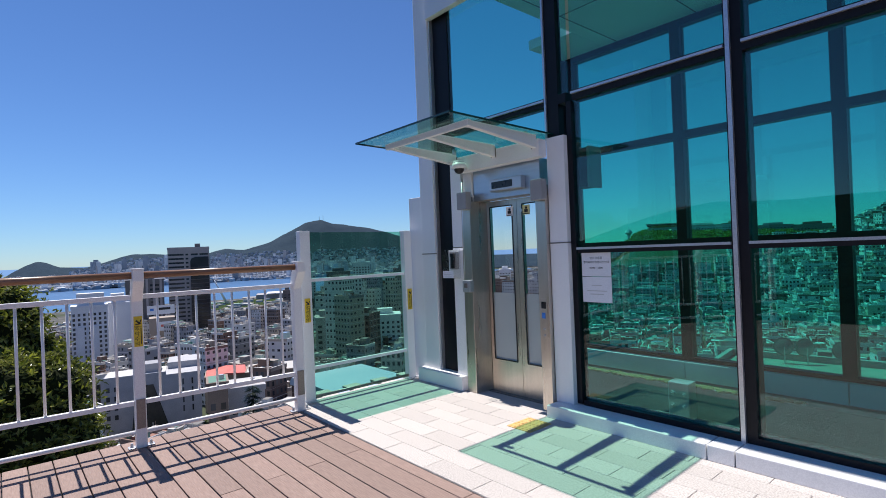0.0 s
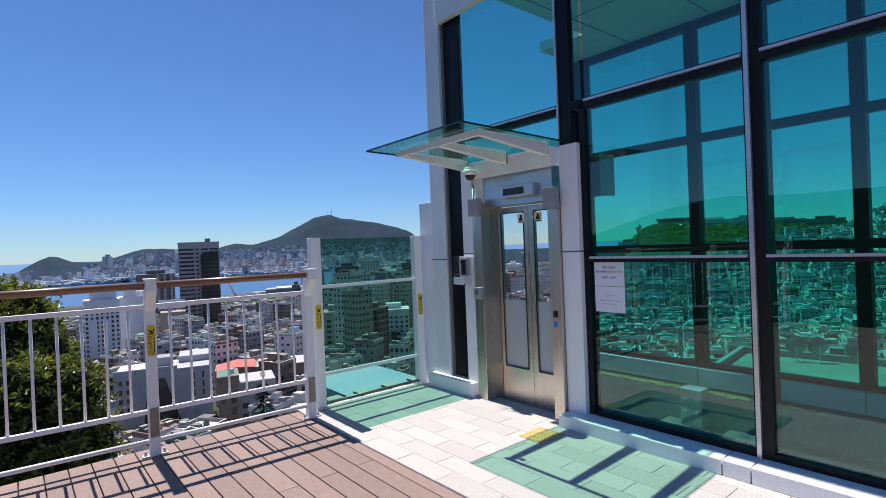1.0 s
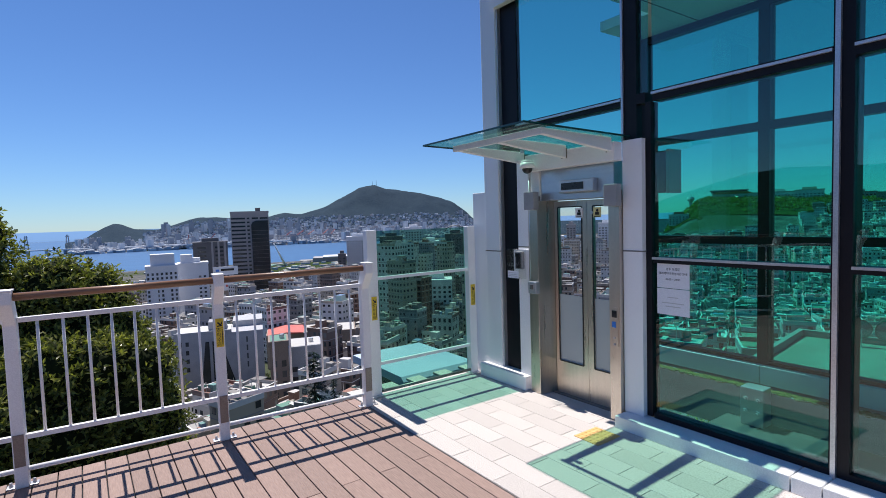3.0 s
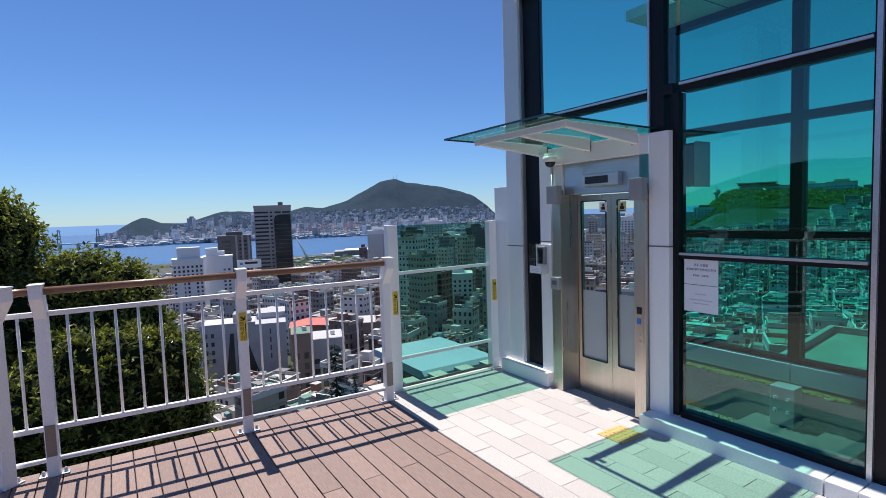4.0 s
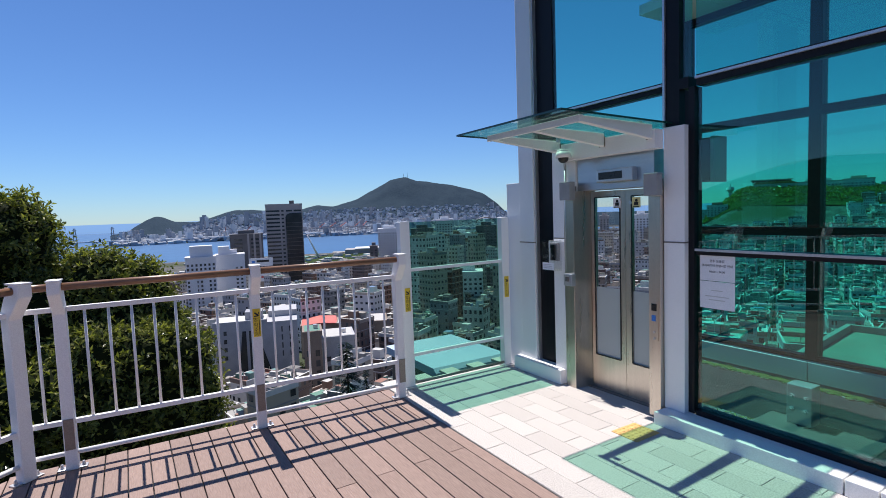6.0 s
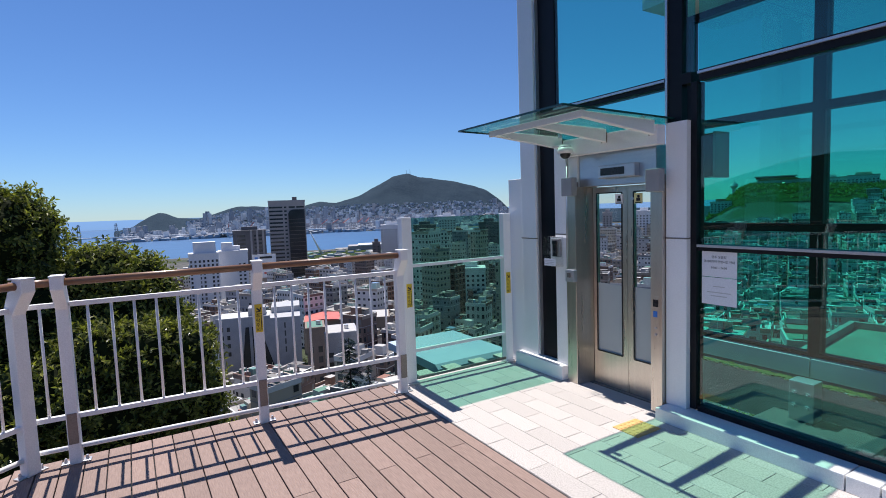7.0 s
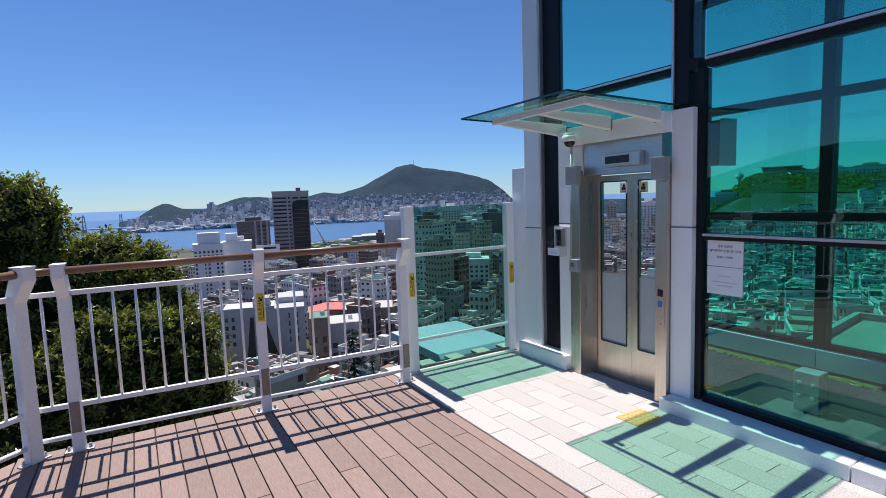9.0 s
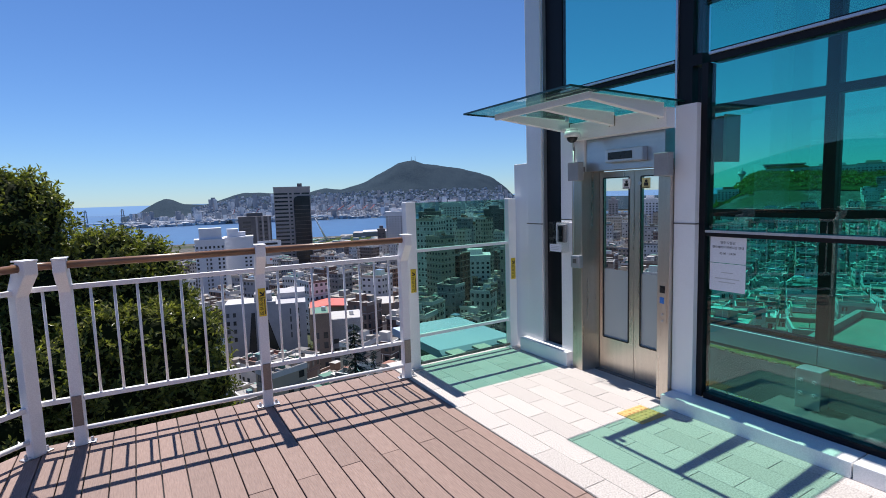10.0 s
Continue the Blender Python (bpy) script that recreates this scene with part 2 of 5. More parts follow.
# ---- mesh helpers ----
def mesh_object(name, bm, material, parent=None, smooth=False):
    me = bpy.data.meshes.new(name)
    bm.to_mesh(me)
    bm.free()
    for mat in (material if isinstance(material, (list, tuple)) else [material]):
        me.materials.append(mat)
    if smooth:
        for f in me.polygons:
            f.use_smooth = True
    ob = new(name, me)
    ob.parent = parent
    return ob


def part(name, bm, material, parent, label="", smooth=False):
    ob = mesh_object(name, bm, material, parent, smooth)
    return tagged(ob, label) if label else ob


def box(x0, x1, y0, y1, z0, z1, bevel=0.0, bm=None, m=None):
    bm = bm or bmesh.new()
    mat = Matrix.Translation(((x0 + x1) / 2, (y0 + y1) / 2, (z0 + z1) / 2)) @ Matrix.Diagonal((abs(x1 - x0), abs(y1 - y0), abs(z1 - z0), 1))
    if m is not None:
        mat = m @ mat
    r = bmesh.ops.create_cube(bm, size=1, matrix=mat)
    if bevel:
        vs = set(r["verts"])
        es = [e for e in bm.edges if e.verts[0] in vs and e.verts[1] in vs]
        bmesh.ops.bevel(bm, geom=es, offset=bevel, segments=2, profile=0.6, affect="EDGES")
    return bm


def tube(a, b, r, sides=12, bm=None, r2=None):
    bm = bm or bmesh.new()
    a, b = Vector(a), Vector(b)
    d = b - a
    m = Matrix.Translation((a + b) / 2) @ d.to_track_quat("Z", "Y").to_matrix().to_4x4()
    bmesh.ops.create_cone(bm, cap_ends=True, segments=sides, radius1=r, radius2=r if r2 is None else r2, depth=d.length, matrix=m)
    return bm


def prism(outline, thickness, m=None, bevel=0.0):
    """An outline in the local x,z plane, extruded along local y, centred."""
    bm = bmesh.new()
    a = [bm.verts.new((x, -thickness / 2, z)) for x, z in outline]
    b = [bm.verts.new((x, thickness / 2, z)) for x, z in outline]
    n = len(outline)
    bm.faces.new(a)
    bm.faces.new(b[::-1])
    for i in range(n):
        bm.faces.new((a[i], b[i], b[(i + 1) % n], a[(i + 1) % n]))
    bmesh.ops.recalc_face_normals(bm, faces=bm.faces)
    if bevel:
        bmesh.ops.bevel(bm, geom=list(bm.edges), offset=bevel, segments=1, affect="EDGES")
    if m is not None:
        bm.transform(m)
    return bm


def empty(name, x=0, y=0, z=0, rz=0):
    ob = new(name)
    ob.matrix_world = pose(x, y, z, 0, 0, rz)
    ob.empty_display_size = 0.1
    return ob


def lettering(text, size, m, material, parent):
    cu = bpy.data.curves.new("lettering", "FONT")
    cu.body, cu.size, cu.align_x, cu.align_y = text, size, "CENTER", "CENTER"
    cu.extrude = 0.0006
    cu.materials.append(material)
    ob = new("lettering", cu)
    ob.parent = parent
    ob.matrix_local = m
    return ob


# ---- the land: terraced hillside, harbour, far island ----
SEA = -80.0


def lerp(points, v):
    return float(np.interp(v, [a for a, _ in points], [b for _, b in points]))


FALL = [(0, -7), (12, -8), (30, -13), (80, -26), (150, -41), (300, -58), (600, -74), (1000, -78), (1130, -78.5), (1160, -83), (5000, -83)]
STEEP = [(0, -7), (10, -8), (20, -13), (40, -25), (80, -40), (150, -53), (300, -64), (600, -75), (1000, -78), (1130, -78.5), (1160, -83), (5000, -83)]
SKYLINE = [(-3, -90), (-1, -1.2), (0.3, -0.85), (1.0, -0.35), (1.8, 0.12), (2.6, 0.46), (3.2, 0.34), (4.2, -0.1), (6.2, -0.2), (7.4, 0.15), (8.8, 0.6), (9.8, 0.8), (11.6, 0.85), (13, 0.7), (15.6, 0.4), (17.2, 0.8), (18.1, 1.1), (19.7, 0.9), (22.2, 1.55), (24.7, 2.7), (26.0, 3.42), (27.65, 3.82), (29.1, 3.4), (31.5, 2.98), (33.4, 2.75), (34.9, 2.4), (36.4, 1.65), (37.65, 0.7), (38.6, -0.3), (42, -0.6), (60, -0.8), (75, -0.6), (90, -0.8), (110, -90)]


def land(az, r):
    """Height of the ground at an azimuth (degrees from the harbour direction) and distance."""
    k = min(1, max(0, (az - 42) / 18))
    z = lerp(STEEP, r) * (1 - k) + lerp(FALL, r) * k
    if r > 12:
        ridge = min(1, max(0, (az - 56.5) / 6.0)) * min(1, max(0, (112 - az) / 15))
        z += 71 * ridge * ridge * (3 - 2 * ridge) * math.exp(-((r - 940) / 160) ** 2)
        z += 88 * math.exp(-((az - 85) / 9.5) ** 2 - ((r - 620) / 170) ** 2)
        z += 40 * math.exp(-((az - 58) / 26.0) ** 2 - ((r - 760) / 260) ** 2) * min(1, max(0, (az - 42) / 14))
        if az > 95 or az < -25:
            w = min(1, (az - 95) / 40 if az > 95 else (-25 - az) / 40)
            z = z * (1 - w) + w * (-8 + min(36, max(0, r - 40) * 0.1))
    if r > 2080 and -3 < az < 110:
        top = 2 + 3300 * math.tan(radians(lerp(SKYLINE, az)))
        rise = min(1, max(0, (r - 2500) / 800)) if r < 3300 else max(0, 1 - (r - 3300) / 900)
        rise = rise * rise * (3 - 2 * rise)
        coast = SEA + 3 + 26 * min(1, (r - 2080) / 450) * min(1, max(0.08, (az - 1.5) / 6))
        if lerp(SKYLINE, az) > -10:
            z = max(coast if r < 3900 else SEA - 3, coast + (top - coast) * rise) if r < 4000 else SEA - 3
    return z


def polar(az, r):
    return -r * math.cos(radians(az)), r * math.sin(radians(az))


def sheet(name, azs, rs, height, material):
    bm = bmesh.new()
    grid = [[bm.verts.new((*polar(a, r), height(a, r))) for r in rs] for a in azs]
    for i in range(len(azs) - 1):
        for j in range(len(rs) - 1):
            bm.faces.new((grid[i][j], grid[i][j + 1], grid[i + 1][j + 1], grid[i + 1][j]))
    bmesh.ops.recalc_face_normals(bm, faces=bm.faces)
    return mesh_object(name, bm, material, smooth=True)


azs = sorted(set([-180 + 5 * k for k in range(73)] + [-12 + 0.75 * k for k in range(138)]))
rs = [0.5, 4, 8, 12, 20, 30, 45, 60, 80, 105, 130, 160, 200, 250, 300, 360, 430, 500, 560, 620, 680, 740, 800, 860, 920, 980, 1040, 1100, 1130, 1160, 1400, 2000, 2080, 2100, 2300, 2500, 2700, 2900, 4950]
land_ob = sheet("ground", azs, rs, lambda a, r: land(a, r) - (30 if r > 2150 and -4 < a < 112 else 0) if r < 2950 else (SEA - 4 if -20 < a < 100 else land(a, r)), GROUND)
tagged(land_ob, "steep built-up hillside falling to the harbour flats", "ground", kind="structure")


def rough_ridge(a, r):
    v = noise.fractal(Vector((*polar(a, r), 0)) * 0.004, 0.9, 2.0, 5)
    z = land(a, r)
    return z + v * 14 * min(1, max(0, (z + 30) / 120))


mountain = sheet("mountain", [-2.5 + 0.25 * k for k in range(400)], [2120 + 45 * k for k in range(42)], lambda a, r: rough_ridge(a, r) + 0.5, HAZED_FOREST)
tagged(mountain, "dark wooded mountain ridge, tinted haze blue, behind the island town", "mountain", kind="structure")
hill_cap = sheet("hill", [55 + 0.5 * k for k in range(60)], [800 + 16 * k for k in range(18)], lambda a, r: land(a, r) + 1.2 + 3 * noise.noise(Vector((*polar(a, r), 0)) * 0.02), GRASS)
tagged(hill_cap, "green grassy hill above the town roofs", "hill", kind="structure")
# Unseen slope added behind the terrace so the glazing reflects something dark.
DARK_SLOPE = forest_material("dark reflection slope", (0.006, 0.012, 0.005), (0.016, 0.026, 0.01), 0.08)
unseen_slope = sheet("reflection_slope", [112 + 4 * k for k in range(54)], [14, 20, 30, 45, 60, 80, 110, 150, 220, 320, 450, 600], lambda a, r: land((a + 180) % 360 - 180, r) + 1.5 + 2.5 * noise.noise(Vector((*polar(a, r), 0)) * 0.15), DARK_SLOPE)
tagged(unseen_slope, "unseen dark wooded slope added behind the terrace for glass reflections", "slope", kind="structure")
bm = bmesh.new()
bmesh.ops.create_circle(bm, cap_ends=True, segments=96, radius=4900)
water = mesh_object("water", bm, WATER)
water.location = (0, 0, SEA)
tagged(water, "deep blue harbour water with small ripples", "sea", kind="structure")
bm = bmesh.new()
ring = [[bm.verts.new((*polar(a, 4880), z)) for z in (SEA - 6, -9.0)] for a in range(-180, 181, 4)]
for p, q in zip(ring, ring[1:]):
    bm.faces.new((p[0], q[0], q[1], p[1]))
# The backdrop band glows by emission to give the bright haze at the horizon.
hm, ht, hp = nodes_of("glowing hazy distance")
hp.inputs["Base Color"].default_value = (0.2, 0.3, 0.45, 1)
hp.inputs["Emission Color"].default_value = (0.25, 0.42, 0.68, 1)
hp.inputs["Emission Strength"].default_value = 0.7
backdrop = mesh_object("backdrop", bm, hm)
tagged(backdrop, "glowing blue backdrop band for hazy distant open sea", "distance", kind="structure")
field = sheet("harbour_field", [14 + 0.5 * k for k in range(26)], [840, 900, 960, 1020, 1075], lambda a, r: land(a, r) + 0.6, GRASS)
tagged(field, "flat green field of harbour reclaimed land", "field", kind="structure")


# ---- the city ----
class Heap:
    """Vertices and faces of many buildings, written as one mesh."""

    def __init__(self):
        self.v, self.f, self.m = [], [], []

    def block(self, c, s, w, d, z0, z1, x0=0.0, y0=0.0, wall=0, roof=1):
        n = len(self.v)
        for z in (z0, z1):
            for a, b in ((-1, -1), (1, -1), (1, 1), (-1, 1)):
                x, y = x0 + a * w / 2, y0 + b * d / 2
                self.v.append((x * c - y * s, x * s + y * c, z))
        for q in ((0, 1, 5, 4), (1, 2, 6, 5), (2, 3, 7, 6), (3, 0, 4, 7)):
            self.f.append(tuple(n + k for k in q))
            self.m.append(wall)
        n = len(self.v)
        self.v += self.v[-4:]
        self.f.append((n, n + 1, n + 2, n + 3))
        self.m.append(roof)

    def windows(self, c, s, w, d, z0, floors, fh, rng, wide, fill, slot=2, hgt=0.5):
        for side in range(4):
            length, off = (w, d / 2) if side % 2 == 0 else (d, w / 2)
            ca, sa = math.cos(side * math.pi / 2), math.sin(side * math.pi / 2)
            count = max(1, int(length / wide))
            step = length / count
            for fl in range(floors):
                for k in range(count):
                    if rng.random() > fill:
                        continue
                    u0 = -length / 2 + step * (k + 0.26)
                    u1 = u0 + step * 0.48
                    za = z0 + fh * (fl + 0.3)
                    zb = za + fh * hgt
                    n = len(self.v)
                    for u, z in ((u0, za), (u1, za), (u1, zb), (u0, zb)):
                        x, y = u, -(off + 0.06)
                        x, y = x * ca - y * sa, x * sa + y * ca
                        self.v.append((x * c - y * s, x * s + y * c, z))
                    self.f.append((n, n + 1, n + 2, n + 3))
                    self.m.append(slot)

    def shift(self, start, x, y):
        self.v[start:] = [(a + x, b + y, z) for a, b, z in self.v[start:]]

    def finish(self, name, materials):
        me = bpy.data.meshes.new(name)
        me.from_pydata(self.v, [], self.f)
        for m in materials:
            me.materials.append(m)
        me.polygons.foreach_set("material_index", np.array(self.m, dtype=np.int32))
        me.update()
        return new(name, me)


def town_house(heap, x, y, z, w, d, floors, rot, rng, fill=0.8):
    """A rendered block with parapet, windows, stair house and tank."""
    c, s = math.cos(rot), math.sin(rot)
    fh = 3.0
    top = z + floors * fh
    start = len(heap.v)
    heap.block(c, s, w, d, z - 9, top)
    t = 0.35
    for a, b, px, py in ((w + 0.1, t, 0, d / 2), (w + 0.1, t, 0, -d / 2), (t, d, w / 2, 0), (t, d, -w / 2, 0)):
        heap.block(c, s, a, b, top - 0.4, top + 0.8, px, py, 0, 0)
    if rng.random() < 0.8:
        heap.block(c, s, w * rng.uniform(0.22, 0.4), d * rng.uniform(0.25, 0.4), top, top + rng.uniform(2.0, 3.0), w * rng.uniform(-0.28, 0.28), d * rng.uniform(-0.28, 0.28))
    for _ in range(rng.randint(2, 7)):
        heap.block(c, s, rng.uniform(0.6, 2.2), rng.uniform(0.6, 2.0), top, top + rng.uniform(0.5, 2.0), w * rng.uniform(-0.38, 0.38), d * rng.uniform(-0.38, 0.38), 1, 1)
    if rng.random() < 0.4:
        heap.block(c, s, w * rng.uniform(0.3, 0.6), d * rng.uniform(0.2, 0.4), top + 2.1, top + 2.25, w * rng.uniform(-0.2, 0.2), d * rng.uniform(-0.25, 0.25), 1, 1)
    for _ in range(rng.randint(0, 3)):
        heap.block(c, s, 0.09, 0.09, top, top + rng.uniform(1.5, 4.5), w * rng.uniform(-0.45, 0.45), d * rng.uniform(-0.45, 0.45), 0, 0)
    if floors > 3:
        for fl in range(1, floors):
            heap.block(c, s, w + 0.16, d + 0.16, z + fl * fh - 0.12, z + fl * fh + 0.08, 0, 0, 0, 0)
    heap.windows(c, s, w, d, z, floors, fh, rng, rng.uniform(1.7, 2.7), fill * rng.uniform(0.8, 1.1), 2, rng.choice((0.36, 0.42, 0.5)))
    heap.shift(start, x, y)


CITY = [CITY_WALL, CITY_ROOF, CITY_WINDOW]
rng = random.Random(7)
# kept clear: landmark plots (azimuth from, to, distance from, to)
PLOTS = [(10.8, 13.4, 440, 500), (4, 11.5, 330, 470), (8.8, 17.5, 520, 680), (6.5, 16, 160, 250), (15, 21.6, 140, 245), (19, 25.6, 212, 246), (32.3, 37.2, 232, 300), (61, 69, 820, 1040), (20, 28, 940, 1120), (58, 64, 850, 1000)]
CEILING = [(-20, -7.0), (3, -5.5), (8, -5.6), (12, -5.4), (20, -5.2), (27, -4.4), (28.5, -2.6), (38, -2.3), (40, -2.8), (55, -2.2), (62, -2.4), (70, 0.2), (90, 4.0)]


def sites(r0, r1, step, jitter):
    turn = radians(24)
    n = int(r1 / step) + 1
    for i in range(-n, n + 1):
        for j in range(-n, n + 1):
            u, v = (i + rng.uniform(-jitter, jitter)) * step, (j + rng.uniform(-jitter, jitter)) * step
            x, y = u * math.cos(turn) - v * math.sin(turn), u * math.sin(turn) + v * math.cos(turn)
            r, az = math.hypot(x, y), math.degrees(math.atan2(y, -x))
            if r0 <= r < r1 and -16 < az < 92 and not any(a < az < b and c < r < d for a, b, c, d in PLOTS):
                yield x, y, r, az


singles, rest = [], Heap()
for band, (r0, r1, step) in enumerate(((70, 240, 11.5), (240, 480, 14.5), (480, 840, 18.5))):
    for x, y, r, az in sites(r0, r1, step, 0.16):
        if 70 < r < 110 and rng.random() < 0.25:
            continue
        if r < (88 if az > 48 else 112):
            continue
        z = land(az, r)
        limit = 2 + r * math.tan(radians(lerp(CEILING, az)))
        if 58 < az < 70 and r > 720:
            continue
        floors = rng.choice((2, 2, 3, 3, 4, 5, 7)) if band == 0 else rng.choice((2, 3, 4, 4, 5, 6, 8)) if band == 1 else rng.choice((3, 4, 5, 5, 7, 9, 12))
        if az > 55:
            floors = min(floors, rng.choice((2, 3, 4)))
        if 28 < az < 39 and r > 230 and rng.random() < 0.24:
            floors = rng.randint(9, 20)
        floors = max(1, min(floors, int((limit - z) / 3.0)))
        if z + 3 > limit + 6:
            continue
        w, d = step * rng.uniform(0.55, 0.82), step * rng.uniform(0.5, 0.8)
        rot = radians(24 + rng.choice((0, 0, 90, 8, -12)) + rng.uniform(-4, 4))
        if len(singles) < 260 and r < 330:
            h = Heap()
            town_house(h, 0, 0, 0, w, d, floors, rot, rng)
            ob = h.finish("town_house", CITY)
            ob.location = (x, y, z)
            singles.append(tagged(ob, "flat-roofed rendered town house of %d storeys on the hillside" % floors, "house", "houses below the terrace"))
        else:
            town_house(rest, x, y, z, w, d, floors, rot, rng, 0.85)
tagged(rest.finish("town_blocks", CITY), "dense flat-roofed town blocks down to the harbour", "buildings", kind="stuff")

far = Heap()
for _ in range(9500):
    az, r = rng.uniform(-0.6, 46), 2110 + 900 * rng.random() ** 1.4
    z = land(az, r)
    if z > 30 or (az < 5 and z > SEA + 16):
        continue
    x, y = polar(az, r)
    rot = rng.uniform(0, 3.14)
    start = len(far.v)
    tall = rng.random() < (0.22 if 24 < az < 30 and r < 2600 else 0.02)
    w, d, h = (rng.uniform(9, 15), rng.uniform(12, 22), rng.uniform(22, 44)) if tall else (rng.uniform(6, 13), rng.uniform(6, 13), rng.uniform(4, 11))
    h = min(h, max(5, 2 + r * math.tan(radians(lerp(SKYLINE, az) + 0.15)) - z))
    far.block(math.cos(rot), math.sin(rot), w, d, z - 8, z + h)
    far.shift(start, x, y)
for k in range(34):
    az = rng.choice((rng.uniform(6.5, 7.6), rng.uniform(8.4, 9.2), rng.uniform(10, 13), rng.uniform(16.5, 19), rng.uniform(24, 30)))
    r = rng.uniform(2650, 3000) if az < 20 else rng.uniform(2400, 2700)
    x, y = polar(az, r)
    start = len(far.v)
    z = land(az, r)
    w, d, h = rng.uniform(9, 15), rng.uniform(10, 20), 2 + r * math.tan(radians((0.5 if az < 10 else 0.85 if az < 20 else -0.25) + rng.uniform(-0.9, 0.0))) - z
    far.block(1, 0, w, d, z - 8, z + h)
    far.shift(start, x, y)
for _ in range(520):
    az, r = rng.uniform(-1, 30), rng.uniform(2085, 2180)
    x, y = polar(az, r)
    start = len(far.v)
    far.block(1, 0, rng.uniform(20, 60), rng.uniform(8, 20), SEA, SEA + rng.uniform(4, 14))
    far.shift(start, x, y)
sheds = Heap()
for _ in range(170):
    az, r = rng.uniform(5, 27), rng.uniform(850, 1085)
    if 22 < az < 26 and r > 1000:
        continue
    x, y = polar(az, r)
    z = land(az, r)
    start = len(sheds.v)
    rot = rng.uniform(0, 3.14)
    sheds.block(math.cos(rot), math.sin(rot), rng.uniform(6, 34), rng.uniform(3, 12), z - 2, z + rng.uniform(0.9, 4.5))
    sheds.shift(start, x, y)
tagged(sheds.finish("harbour_sheds", [HAZED_WALL, CITY_ROOF, CITY_WINDOW]), "low sheds and paved strips on the harbour flats", "sheds", kind="stuff")
tagged(far.finish("island_town", [HAZED_WALL, HAZED_WALL, CITY_WINDOW]), "pale island town with painted bluish haze climbing from the far shore", "buildings", kind="stuff")

hillside = Heap()
for _ in range(900):
    az, r = rng.uniform(70, 92), rng.uniform(380, 700)
    x, y = polar(az, r)
    z = land(az, r)
    town_house(hillside, x, y, z, rng.uniform(7, 13), rng.uniform(7, 12), rng.choice((1, 2, 2, 3)), rng.uniform(0.2, 0.6), rng, 0.7)
tagged(hillside.finish("hillside_town", CITY), "small houses stacked up the far hillside", "buildings", kind="stuff")


def storeyed(name, az, r, w, d, top, rot, wall, windows, fh=3.2, wide=3.0, hgt=0.5, label="", fill=1.0, house=True):
    x, y = polar(az, r)
    z = land(az, r) - 2
    b = empty(name, x, y, z, rot)
    h = top - z
    part("wall", box(-w / 2, w / 2, -d / 2, d / 2, 0, h), wall, b)
    part("parapet", box(-w / 2 - 0.3, w / 2 + 0.3, -d / 2 - 0.3, d / 2 + 0.3, h - 0.8, h + 0.7), wall, b)
    if house:
        part("roof_house", box(-w / 5, w / 5, -d / 4, d / 4, h + 0.7, h + 4), wall, b)
    else:
        part("roof", box(-w / 2 + 0.3, w / 2 - 0.3, -d / 2 + 0.3, d / 2 - 0.3, h + 0.7, h + 0.75), CITY_ROOF, b)
        part("water_tank", tube((w * 0.1, d * 0.2, h + 0.75), (w * 0.1, d * 0.2, h + 1.9), 0.7, 12), SILVER, b)
    heap = Heap()
    heap.windows(1, 0, w, d, 1, int(h / fh) - 1, fh, random.Random(1), wide, fill, 0, hgt)
    rows = heap.finish("glazing", [windows])
    rows.parent = b
    tagged(rows, kind="stuff")
    return tagged(b, label, "building")


def office_tower(az, r, top):
    """Grey tower: ribbon windows, a column of small panes, a dark glass bay set into the corner."""
    x, y = polar(az, r)
    z = land(az, r) - 2
    b = empty("office_tower", x, y, z, -az)
    h = top - z
    part("wall", box(-15, 15, -19, 19, 0, h), TOWER_WALL, b)
    part("parapet", box(-15.3, 15.3, -19.3, 19.3, h - 1.2, h + 0.8), TOWER_WALL, b)
    part("roof_house", box(-6, 4, 6, 11, h + 0.8, h + 4.5), DARK_CLAD, b)
    bay = h - 13.5
    part("glass_bay", box(15, 16.2, 1.2, 18.2, 2, bay), TOWER_GLASS, b, "dark curtain wall glass bay")
    part("bay_head", prism([(1.2, 0), (18.2, 0), (18.2, 4.2), (6.0, 4.2), (2.6, 2.8)], 1.2, Matrix.Translation((15.6, 0, bay)) @ pose(0, 0, 0, 0, 0, 90)), TOWER_GLASS, b)
    fh = 4.15
    for k in range(int(h / fh)):
        zz = 1.6 + k * fh
        if zz + 1.9 > h - 2:
            break
        part("window_band", box(14.9, 15.12, -18.4, -4.6, zz, zz + 1.75), TOWER_GLASS, b)
        part("window", box(14.9, 15.12, -2.9, -0.4, zz, zz + 1.75), TOWER_GLASS, b)
        if zz > bay + 4:
            part("window_band", box(14.9, 15.12, 2, 8.4, zz, zz + 1.75), TOWER_GLASS, b)
            part("window_band", box(14.9, 15.12, 10, 18, zz, zz + 1.75), TOWER_GLASS, b)
        elif zz + 3 < bay:
            part("mullion", box(16.2, 16.32, 1.2, 18.2, zz, zz + 0.35), DARK_CLAD, b)
    return tagged(b, "tall grey office tower with ribbon windows and a dark glass bay", "building")


office_tower(14.62, 600, 15.2)
ob = storeyed("office_block", 10.75, 545, 22, 30, -13.8, -10.75, DARK_CLAD, TOWER_GLASS, 3.8, 14, 0.5, "dark grey office block with ribbon windows")
for v in (1.5, 7.0, 12.5):
    part("pilaster", box(11, 11.6, v - 0.9, v + 0.9, 0, 62), TOWER_WALL, ob)
ob = storeyed("apartment_block", 6.3, 400, 14, 19, -24.3, -6.3, APT_WALL, CITY_WINDOW, 2.9, 2.4, 0.58, "white apartment block with rows of small windows")
